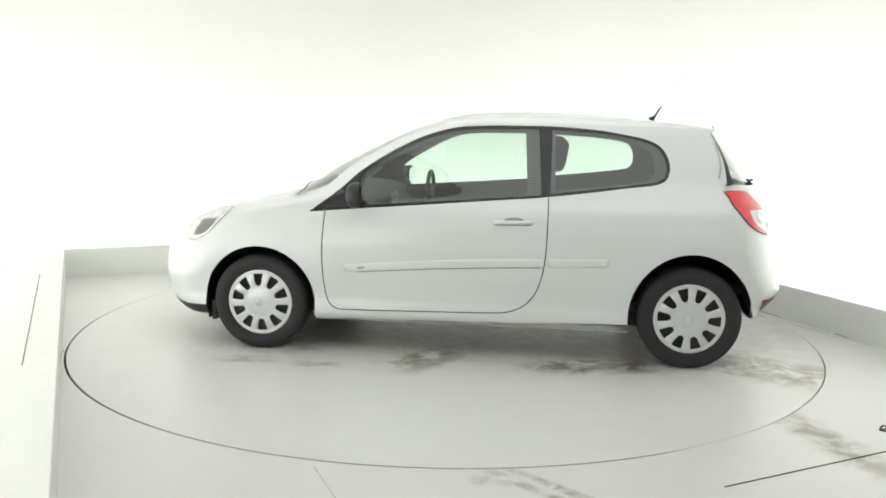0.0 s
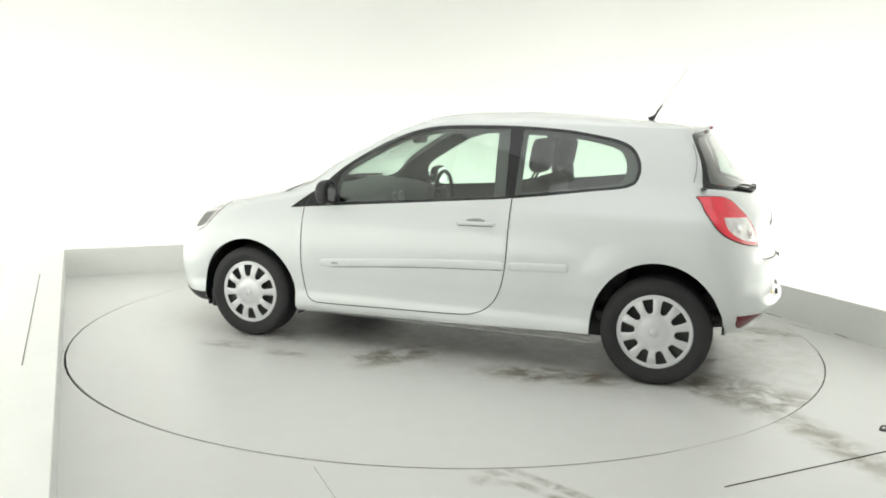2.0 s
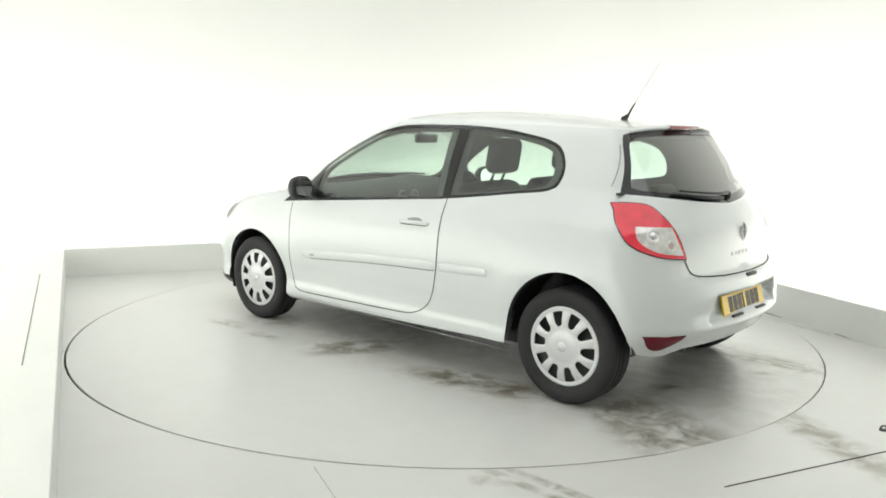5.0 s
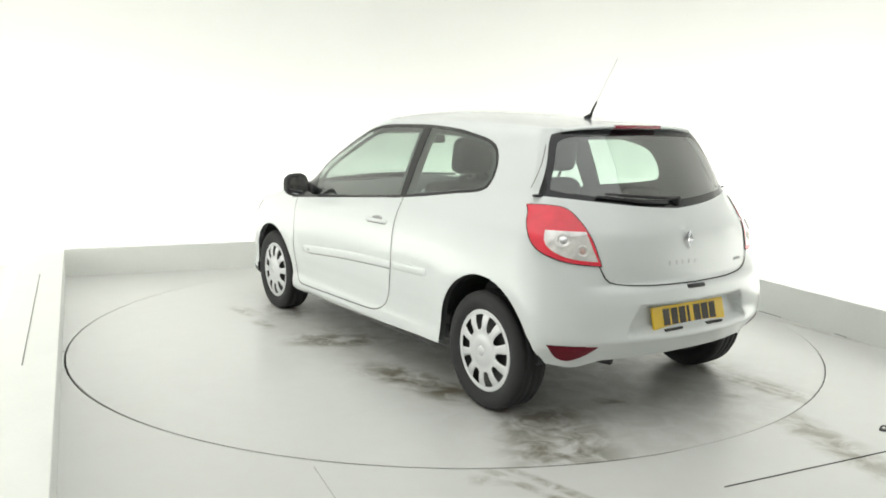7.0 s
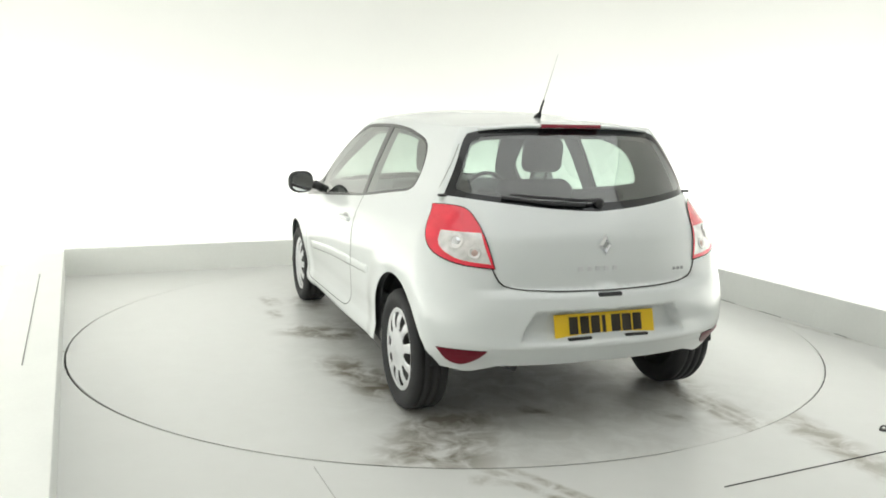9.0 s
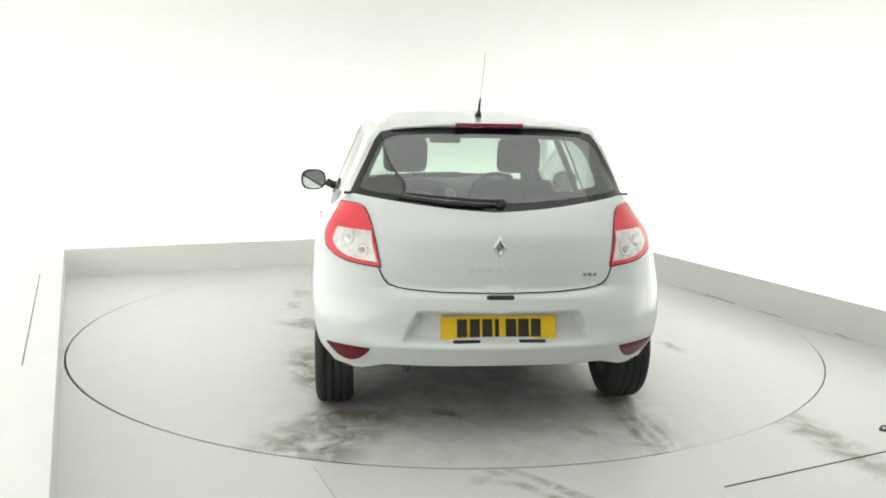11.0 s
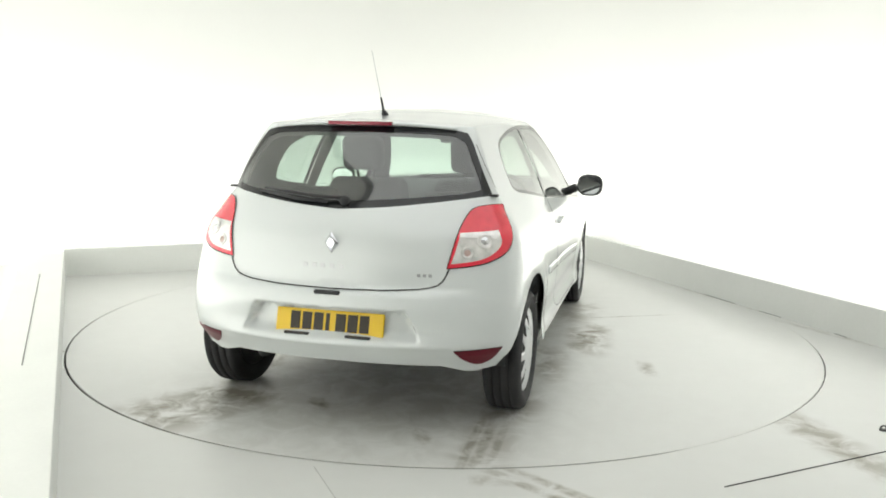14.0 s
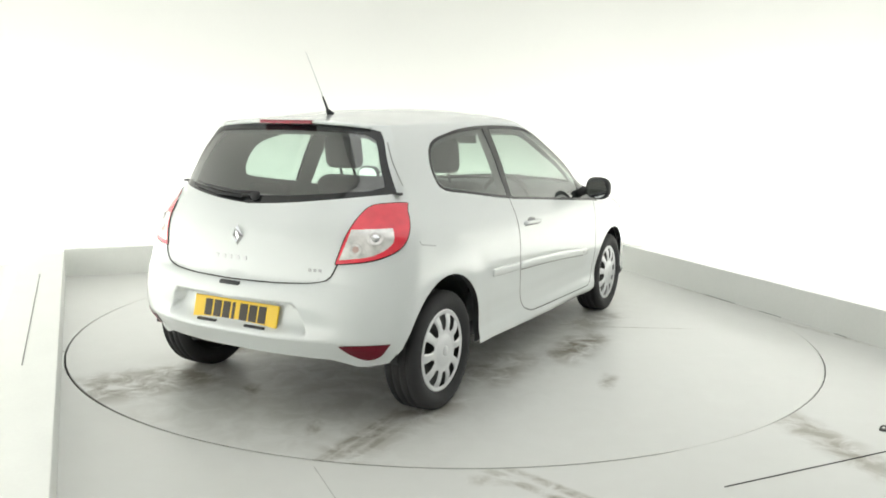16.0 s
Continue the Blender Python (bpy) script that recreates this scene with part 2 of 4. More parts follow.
# the gap round the table by direction in degrees: widest near left, almost closed where its line fades out
gap_width = curve((0, 0.0012), (20, 0.0005), (140, 0.0005), (152, 0.003), (165, 0.0045), (188, 0.010), (235, 0.013), (255, 0.012), (285, 0.010), (294, 0.008),
                  (296.5, 0.002), (300, 0.002), (303, 0.003), (313, 0.005), (343, 0.007), (354, 0.004), (360, 0.0012))



def build_floor():
    bm = bmesh.new()
    n = 180
    hole = [RADIUS / math.cos(math.pi / n) + gap_width(360 * i / n) for i in range(n)]
    inner = [bm.verts.new((r * math.cos(2 * math.pi * i / n), r * math.sin(2 * math.pi * i / n), 0)) for i, r in enumerate(hole)]
    rim = [bm.verts.new((v.co.x, v.co.y, -0.12)) for v in inner]
    outer = [bm.verts.new((9.5 * math.cos(2 * math.pi * i / n), 9.5 * math.sin(2 * math.pi * i / n), 0)) for i in range(n)]
    for i in range(n):
        j = (i + 1) % n
        bm.faces.new((inner[i], outer[i], outer[j], inner[j]))
        bm.faces.new((rim[i], inner[i], inner[j], rim[j]))
    ob = part("floor", bm, FLOOR, None, "", False)
    tagged(ob, "pale grey painted concrete floor, scuffed and tyre-marked", "floor", "", "structure")
    bm = bmesh.new()
    bmesh.ops.create_circle(bm, cap_ends=True, segments=64, radius=RADIUS * 1.02)
    pit = part("turntable_pit", bm, DARK, None, "", False, pose(0, 0, -0.12))
    tagged(pit, "dark pit under the turntable's edge", "pit", "", "structure")


def build_turntable():
    bm = bmesh.new()
    n = 180
    top = [bm.verts.new((RADIUS * math.cos(2 * math.pi * i / n), RADIUS * math.sin(2 * math.pi * i / n), 0)) for i in range(n)]
    low = [bm.verts.new((v.co.x, v.co.y, -0.08)) for v in top]
    bm.faces.new(top)
    for i in range(n):
        j = (i + 1) % n
        bm.faces.new((low[i], low[j], top[j], top[i]))
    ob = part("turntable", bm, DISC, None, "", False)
    part("edge_skirt", lathe([(RADIUS - 0.012, -0.012), (RADIUS + 0.0004, -0.012), (RADIUS + 0.0004, -0.085), (RADIUS - 0.012, -0.085)], 180, True), DARK, ob, "black steel edge skirt", False, pose(0, 0, 0, 90, 0, 0))
    return tagged(ob, "round grey painted turntable, dirty with tyre marks", "turntable")


def backdrop():
    """A white wall that sweeps round the corners and over into the ceiling."""
    bm = bmesh.new()
    r, foot = 1.6, []
    for cx, cy, a0 in ((WALL_R - r, WALL_B - r, 0), (WALL_L + r, WALL_B - r, 90), (WALL_L + r, WALL_F + r, 180), (WALL_R - r, WALL_F + r, 270)):
        for i in range(17):
            a = radians(a0 + 90 * i / 16)
            foot.append((cx + r * math.cos(a), cy + r * math.sin(a), math.cos(a), math.sin(a)))
    prof = [(0, 0.0), (0, CEIL - 1.0)] + [(1.0 - math.cos(radians(a)), CEIL - 1.0 + math.sin(radians(a))) for a in range(10, 91, 10)]
    rows = [[bm.verts.new((x - nx * d, y - ny * d, z)) for x, y, nx, ny in foot] for d, z in prof]
    for a, b in zip(rows, rows[1:]):
        for i in range(len(foot)):
            j = (i + 1) % len(foot)
            bm.faces.new((a[j], a[i], b[i], b[j]))
    ob = part("wall_backdrop", bm, WALL, None, "", True, ROOM)
    sol = ob.modifiers.new("thickness", "SOLIDIFY")
    sol.thickness, sol.offset = 0.08, -1
    tagged(ob, "seamless white studio backdrop curving round the corner", "wall", "", "structure")
    bm = bmesh.new()
    pts = [bm.verts.new((x - nx * 1.0, y - ny * 1.0, CEIL)) for x, y, nx, ny in foot]
    bm.faces.new(pts[::-1])
    ob = part("ceiling", bm, CEILING, None, "", False, ROOM)
    tagged(ob, "plain grey studio ceiling", "ceiling", "", "structure")


def studio_front():
    """A made-up folded panel behind the camera, there to darken the car's reflections."""
    bm = bmesh.new()
    rows = []
    for i in range(217):
        x = -2.6 + 3.8 * i / 216
        y = WALL_F + 0.45 + 0.05 * math.sin(11.0 * x) + 0.015 * math.sin(27.0 * x + 1.0)
        rows.append([bm.verts.new((x, y + d, z)) for d, z in ((0, 0.02), (0, 2.7), (-0.012, 2.7), (-0.012, 0.02))])
    for a, b in zip(rows, rows[1:]):
        for j in range(4):
            bm.faces.new((a[j], b[j], b[(j + 1) % 4], a[(j + 1) % 4]))
    bmesh.ops.recalc_face_normals(bm, faces=bm.faces)
    ob = part("front_reflection_panel", bm, mat("grey_reflection_panel", (0.40, 0.40, 0.39), 0.9, vary=0.2, scale=3), None, "", True, ROOM)
    tagged(ob, "added folded grey panel behind the camera, toned for the car's reflections", "curtain", "", "structure")


def kerbs():
    w = 0.03
    def one(name, x0, x1, y0, y1, label, high=KERB):
        ob = part(name, box(x1 - x0, y1 - y0, high + 0.03, 0.005, ((x0 + x1) / 2, (y0 + y1) / 2, high / 2 - 0.015)), KERBM, None, "", False, ROOM)
        return tagged(ob, label, "kerb", "kerbs round the turntable", "structure")
    one("kerb_back", -2.545, RIGHT + w, BACK, BACK + w, "low pale grey kerb in front of the backdrop light")
    one("kerb_right", RIGHT, RIGHT + w, -6.5, BACK - 0.002, "low pale grey kerb along the turntable bay")
    left = one("kerb_left", -0.32, 0.0, -9.0, 0.0, "low broad white kerb beside the turntable bay", 0.23)
    left.matrix_world = ROOM @ pose(-2.543, 2.57, 0, 0, 0, 1.91)
    ob = part("kerb_joint", box(0.005, 2.45, 0.003, 0, (-0.154, -2.30, 0.2315)), SOFTGAP, None, "", False, ROOM @ pose(-2.543, 2.57, 0, 0, 0, 1.91))
    tagged(ob, "thin dark joint on the kerb's top", "joint", "kerb joints", "structure")
    for y0, y1 in ((0.22, -0.13), (-0.40, -0.62), (-1.12, -1.22)):
        ob = part("kerb_foot_gap", box(0.005, y0 - y1, 0.003, 0, (RIGHT - 0.0035, (y0 + y1) / 2, 0.0015)), SOFTGAP, None, "", False, ROOM)
        tagged(ob, "thin dark gap open along the kerb's foot", "joint", "kerb joints", "structure")


def floor_joint(x0, y0, x1, y1, w=0.006, material=DARK):
    d = math.hypot(x1 - x0, y1 - y0)
    ob = part("floor_joint", box(d, w, 0.002, 0, (0, 0, 0.001)), material, None, "", False,
              pose((x0 + x1) / 2, (y0 + y1) / 2, 0, 0, 0, math.degrees(math.atan2(y1 - y0, x1 - x0))))
    tagged(ob, "dark straight joint between floor plates", "joint", "floor joints", "structure")


build_floor()
turntable = build_turntable()
backdrop()
studio_front()
kerbs()
floor_joint(1.12, -2.57, 4.5, -1.0)
floor_joint(-0.53, -2.45, -0.40, -2.74, 0.003, FAINT)

# ---- the car: x forward, y to its left, z up, the middle of the wheelbase at its origin ----
car = empty("car", "white three-door hatchback parked on the turntable", "car")

Z_TOP = 1.405
S1, S2, S3 = 0.95, 3.20, 4.20     # ends of the rear corner, the side and the front corner along the body's girth
rear_x = curve((0.20, -1.80), (0.30, -1.835), (0.36, -1.876), (0.405, -1.912), (0.43, -1.932), (0.445, -1.927), (0.50, -1.912), (0.58, -1.918), (0.64, -1.907), (0.675, -1.876),
               (0.69, -1.85), (0.78, -1.845), (0.88, -1.832), (0.95, -1.80), (1.00, -1.765), (1.05, -1.725), (1.20, -1.62), (1.32, -1.525), (1.405, -1.455))
corner_x = curve((0.20, -1.80), (0.30, -1.835), (0.36, -1.885), (0.405, -1.925), (0.45, -1.938), (0.52, -1.936), (0.60, -1.922), (0.68, -1.895), (0.78, -1.862), (0.88, -1.832), (0.95, -1.80), (1.00, -1.765))
rear_round = curve((0.2, 0.36), (0.45, 0.36), (0.7, 0.36), (0.85, 0.36), (0.95, 0.355), (1.02, 0.315), (1.1, 0.275), (1.2, 0.215), (1.3, 0.16), (1.405, 0.12))
front_x = curve((0.20, 1.98), (0.30, 2.06), (0.45, 2.11), (0.58, 2.09), (0.68, 2.035), (0.76, 1.95), (0.83, 1.81), (0.88, 1.64), (0.93, 1.40), (0.975, 1.20),
                (1.003, 1.13), (1.127, 0.925), (1.248, 0.69), (1.34, 0.495), (1.405, 0.32))
front_round = curve((0.2, 0.34), (0.3, 0.37), (0.6, 0.48), (0.8, 0.48), (0.9, 0.48), (0.98, 0.47), (1.1, 0.38), (1.25, 0.32), (1.405, 0.28))
half_w = curve((0.20, 0.792), (0.22, 0.818), (0.255, 0.834), (0.29, 0.832), (0.34, 0.824), (0.40, 0.828), (0.48, 0.840), (0.56, 0.847), (0.66, 0.850), (0.76, 0.846), (0.84, 0.832),
               (0.90, 0.812), (0.96, 0.782), (1.05, 0.745), (1.2, 0.683), (1.32, 0.625), (1.37, 0.598), (1.405, 0.572))
taper = curve((-1.75, 0.955), (-1.45, 0.975), (-1.0, 0.995), (-0.5, 1.0), (0.6, 1.0), (1.1, 0.996), (1.5, 0.984), (1.8, 0.96))
taper_top = curve((-1.6, 0.905), (-1.45, 0.92), (-1.1, 0.948), (-0.75, 0.98), (-0.35, 1.0), (0.1, 1.0), (0.6, 0.99), (1.0, 0.975))
edge_drop = curve((-1.6, 0.022), (-1.35, 0.016), (-1.0, 0.007), (-0.5, 0.0), (0.5, 0.0))
roof_line = curve((-1.50, 1.398), (-1.30, 1.422), (-1.1, 1.440), (-0.73, 1.470), (-0.36, 1.483), (-0.09, 1.476), (0.13, 1.455), (0.32, 1.405))


def half_width(x, zl):
    k = smooth(0.9, 1.1, zl)
    w = half_w(zl) * (taper(x) * (1 - k) + taper_top(x) * k)
    for ax in (1.2875, -1.2875):            # the wheel arches' flare
        r = math.hypot(x - ax, zl - 0.30)
        w += 0.012 * smooth(0.56, 0.40, r) * smooth(0.2, 0.34, r)
    return w


def surface(s, zl):
    """The body's left half: s runs from the tail's middle round the side to the nose's middle, zl is the height before the roof's edge drops."""
    xr, xf, lr, lf = rear_x(zl), front_x(zl), rear_round(zl), front_round(zl)
    if s < S1:
        a = s / S1 * math.pi / 2
        if zl < 1.0:                         # the bumper's ledge runs out round the corner
            k = smooth(0.28, 0.62, s / S1)
            xr = xr * (1 - k) + corner_x(zl) * k
        x = xr + lr * (1 - math.cos(a) ** 0.95)
        y = half_width(x, zl) * math.sin(a) ** 0.95
    elif s <= S2:
        t = (s - S1) / (S2 - S1)
        xr = corner_x(zl) if zl < 1.0 else xr
        x = xr + lr + (xf - lf - xr - lr) * t
        y = half_width(x, zl)
    else:
        a = (1 - (s - S2) / (S3 - S2)) * math.pi / 2
        x = xf - lf * (1 - math.cos(a) ** 0.9)
        y = half_width(x, zl) * math.sin(a) ** 0.9
    z = zl - edge_drop(x) * smooth(0.98, Z_TOP, zl)
    if x < -1.6 and zl < 0.7:                # the number plate's recess
        k = smooth(0.588, 0.572, zl) * smooth(0.437 - (zl - 0.45) * 0.5, 0.405 - (zl - 0.45) * 0.5, y)
        x += k * (0.034 * smooth(0.436, 0.480, zl) + 0.040 * max(0.0, min(1.0, (zl - 0.44) / 0.135)))
    return Vector((x, y, z))


def normal(s, zl, e=0.004):
    s0, s1 = max(0.0, s - e), min(S3, s + e)
    z0, z1 = max(0.2, zl - e), min(Z_TOP, zl + e)
    a = surface(s1, zl) - surface(s0, zl)
    b = surface(s, z1) - surface(s, z0)
    n = b.cross(a)
    return n.normalized() if n.length > 1e-9 else Vector((0, 1, 0))


def level(x, z):
    lo, hi = 0.15, 1.5
    for _ in range(30):
        m = (lo + hi) / 2
        if m - edge_drop(x) * smooth(0.98, Z_TOP, m) < z:
            lo = m
        else:
            hi = m
    return min(lo, Z_TOP)


def at_side(x, z):
    """Where the side's point (x, z) lies on the body, as (s, zl)."""
    zl = level(x, z)
    lo, hi = 0.0, S3
    for _ in range(36):
        m = (lo + hi) / 2
        if surface(m, zl).x < x:
            lo = m
        else:
            hi = m
    return (lo, zl)


def at_end(y, z, front=False):
    """Where the tail's (or nose's) point (y, z) lies on the body."""
    x = 1.0 if front else -1.6
    for _ in range(5):
        zl = level(x, z)
        lo, hi = (S2, S3) if front else (0.0, S1)
        for _ in range(32):
            m = (lo + hi) / 2
            if (surface(m, zl).y < y) != front:
                lo = m
            else:
                hi = m
        x = surface(lo, zl).x
    return (lo, zl)


def side_loop(points, step=0.03):
    return [at_side(*p) for p in rounded(points, step)]


def end_loop(points, front=False, step=0.03):
    out = []
    for y, z in rounded(points, step):
        s, zl = at_end(max(0.0, y), z, front)
        out.append(((-0.02 if not front else S3 + 0.02) if y < 0 else s, zl))
    return out


def arch(ax, r, k):
    pts = [(ax + r * math.cos(radians(a)), 0.295 + k * r * math.sin(radians(a))) for a in range(-50, 231, 8)]
    return [at_side(x, max(0.16, z)) if z > 0.2 else (at_side(x, 0.201)[0], 0.10) for x, z in pts]


def mixed(*points, step=0.03):
    """A closed loop of straight runs through ('x', x, z) and ('y', y, z) points."""
    ends = [(at_side(b, c) if a == "x" else at_end(b, c)) if a != "s" else (b, c) for a, b, c in points]
    out = []
    for p, q in zip(ends, ends[1:] + ends[:1]):
        n = max(1, int(math.hypot(q[0] - p[0], q[1] - p[1]) / step))
        out += [(p[0] + (q[0] - p[0]) * i / n, p[1] + (q[1] - p[1]) * i / n) for i in range(n)]
    return out


def knots(points, step=0.02):
    """A rounded loop through ('x', x, z) and ('y', y, z) points; a fourth value marks a sharp corner."""
    ends = [tuple(at_side(p[1], p[2]) if p[0] == "x" else at_end(p[1], p[2])) + tuple(p[3:]) for p in points]
    return rounded(ends, step)


DAYLIGHT = [(0.975, 0.862, 1), (0.815, 0.985), (0.674, 1.112), (0.467, 1.245), (0.297, 1.325), (0.129, 1.372), (-0.04, 1.388), (-0.43, 1.391), (-0.70, 1.376),
            (-0.86, 1.354), (-1.02, 1.322), (-1.105, 1.275), (-1.150, 1.19), (-1.142, 1.11), (-1.085, 1.066), (-0.875, 1.037), (-0.45, 0.983), (0.22, 0.925), (0.67, 0.888)]
PANE_FRONT = [(0.665, 0.905, 1), (0.665, 1.085), (0.465, 1.222), (0.297, 1.305), (0.129, 1.354), (-0.04, 1.372), (-0.385, 1.376, 1), (-0.41, 0.992, 1)]
HOLE_FRONT = [(0.655, 0.914, 1), (0.655, 1.080), (0.46, 1.212), (0.297, 1.294), (0.129, 1.342), (-0.04, 1.361), (-0.305, 1.364, 1), (-0.33, 0.999, 1)]
PANE_REAR = [(-0.462, 1.376, 1), (-0.70, 1.361), (-0.86, 1.340), (-1.01, 1.309), (-1.09, 1.265), (-1.132, 1.19), (-1.125, 1.118), (-1.075, 1.08), (-0.875, 1.052), (-0.462, 1.0, 1)]
HOLE_REAR = [(-0.487, 1.358, 1), (-0.70, 1.346), (-0.86, 1.325), (-0.985, 1.295), (-1.04, 1.262), (-1.068, 1.20), (-1.065, 1.13), (-1.04, 1.10), (-0.875, 1.073), (-0.49, 1.026, 1)]
DOOR = [(0.875, 0.872, 1), (0.890, 0.60), (0.868, 0.36), (0.815, 0.282), (0.70, 0.272), (0.3, 0.279), (-0.12, 0.288), (-0.25, 0.302), (-0.345, 0.352), (-0.408, 0.45), (-0.442, 0.60), (-0.452, 0.78), (-0.452, 0.99, 1),
        (-0.445, 1.393, 1), (-0.04, 1.391), (0.129, 1.375), (0.297, 1.328), (0.467, 1.248), (0.674, 1.115), (0.815, 0.988)]
REAR_FRAME = [(-0.1, 1.013, 1), (0.0, 1.013), (0.25, 1.030), (0.60, 1.070), (0.660, 1.076, 1), (0.592, 1.22), (0.532, 1.338), (0.475, 1.370), (0.25, 1.386), (-0.1, 1.388, 1)]
REAR_PANE = [(-0.1, 1.050, 1), (0.0, 1.050), (0.25, 1.063), (0.57, 1.092), (0.615, 1.105), (0.560, 1.23), (0.508, 1.322), (0.455, 1.346), (0.25, 1.357), (-0.1, 1.36, 1)]
SCREEN = [(-0.1, 1.000, 1), (0.0, 1.0), (0.45, 0.985), (0.66, 0.965), (0.60, 1.12), (0.52, 1.26), (0.47, 1.345), (0.43, 1.375), (0.2, 1.385), (-0.1, 1.387, 1)]
FOG = [(0.765, 0.418, 1), (0.568, 0.412, 1), (0.602, 0.362), (0.655, 0.333), (0.715, 0.357)]
HEAD = [(1.49, 0.862), (1.62, 0.842), (1.73, 0.792), (1.80, 0.73), (1.80, 0.685), (1.72, 0.665), (1.63, 0.70), (1.55, 0.775)]

LOOPS = {
    "arch_f": arch(1.2875, 0.350, 1.0), "arch_r": arch(-1.2875, 0.355, 1.09),
    "tail": knots([("x", -1.455, 1.032, 1), ("y", 0.665, 1.034), ("y", 0.603, 1.024), ("y", 0.572, 0.98), ("y", 0.550, 0.90), ("y", 0.522, 0.772, 1), ("x", -1.70, 0.795), ("x", -1.60, 0.850), ("x", -1.525, 0.935), ("x", -1.485, 1.0)]),
    "clear": knots([("x", -1.600, 0.928, 1), ("y", 0.561, 0.922, 1), ("y", 0.536, 0.790, 1), ("x", -1.70, 0.812), ("x", -1.628, 0.866)]),
    "rear_pane": end_loop(REAR_PANE), "rear_frame": end_loop(REAR_FRAME),
    "screen": end_loop(SCREEN, True), "pane_f": side_loop(PANE_FRONT), "pane_r": side_loop(PANE_REAR), "hole_f": side_loop(HOLE_FRONT), "hole_r": side_loop(HOLE_REAR),
    "daylight": side_loop(DAYLIGHT), "fog": end_loop(FOG, False, 0.02), "head": side_loop(HEAD, 0.02), "door": side_loop(DOOR, 0.03),
    "valance": mixed(("s", -0.02, 0.1), ("x", -1.50, 0.21), ("x", -1.57, 0.365), ("x", -1.63, 0.318), ("x", -1.70, 0.298), ("y", 0.68, 0.293), ("y", 0.60, 0.295), ("y", 0.50, 0.325), ("s", -0.02, 0.332)),
    "sill": mixed(("x", -1.1, 0.21), ("x", -1.1, 0.262), ("x", 0.0, 0.225), ("x", 1.1, 0.205)),
    "hatch": mixed(("s", -0.02, 0.668), ("y", 0.25, 0.671), ("y", 0.40, 0.678), ("y", 0.452, 0.684), ("y", 0.485, 0.696), ("y", 0.507, 0.716), ("y", 0.521, 0.744), ("y", 0.533, 0.775), ("y", 0.565, 0.90), ("y", 0.60, 1.00), ("y", 0.645, 1.05), ("y", 0.675, 1.080),
                   ("y", 0.606, 1.22), ("y", 0.543, 1.340), ("y", 0.48, 1.375), ("s", -0.02, 1.392)),
    "bumper": mixed(("s", -0.02, 0.668), ("y", 0.25, 0.671), ("y", 0.40, 0.678), ("y", 0.452, 0.684), ("y", 0.485, 0.696), ("y", 0.507, 0.716), ("y", 0.521, 0.744), ("y", 0.533, 0.775), ("x", -1.62, 0.80), ("x", -1.57, 0.56), ("x", -1.50, 0.20), ("s", -0.02, 0.10)),
    "recess_outer": mixed(("s", -0.02, 0.4345), ("y", 0.443, 0.4345), ("y", 0.370, 0.588), ("s", -0.02, 0.588), step=0.02),
    "recess_inner": mixed(("s", -0.02, 0.478), ("y", 0.391, 0.478), ("y", 0.346, 0.572), ("s", -0.02, 0.572), step=0.02),
    "crease_a": mixed(("s", -0.02, 0.405), ("s", 0.95, 0.405), ("s", 0.95, 0.418), ("s", -0.02, 0.418), step=0.02),
    "crease_b": mixed(("s", -0.02, 0.430), ("s", 0.95, 0.430), ("s", 0.95, 0.4385), ("s", -0.02, 0.4385), step=0.02),
    "crease_c": mixed(("s", -0.02, 0.452), ("s", 0.95, 0.452), ("s", 0.95, 0.462), ("s", -0.02, 0.462), step=0.02),
    "lip": mixed(("x", 1.58, 0.20), ("x", 1.60, 0.262), ("s", S3 + 0.02, 0.262), ("s", S3 + 0.02, 0.1)),
    "bezel": side_loop([(1.56, 0.800, 1), (1.67, 0.785, 1), (1.70, 0.735), (1.72, 0.688, 1), (1.645, 0.705), (1.59, 0.75)], 0.02),
    "nose": mixed(("x", 1.50, 0.20), ("x", 1.58, 0.52), ("x", 1.72, 0.66), ("s", S3 + 0.02, 0.66), ("s", S3 + 0.02, 0.1)),
}


def inside(p, loop):
    x, y = p
    hit = False
    for (x0, y0), (x1, y1) in zip(loop, loop[1:] + loop[:1]):
        if (y0 > y) != (y1 > y) and x < (x1 - x0) * (y - y0) / (y1 - y0) + x0:
            hit = not hit
    return hit


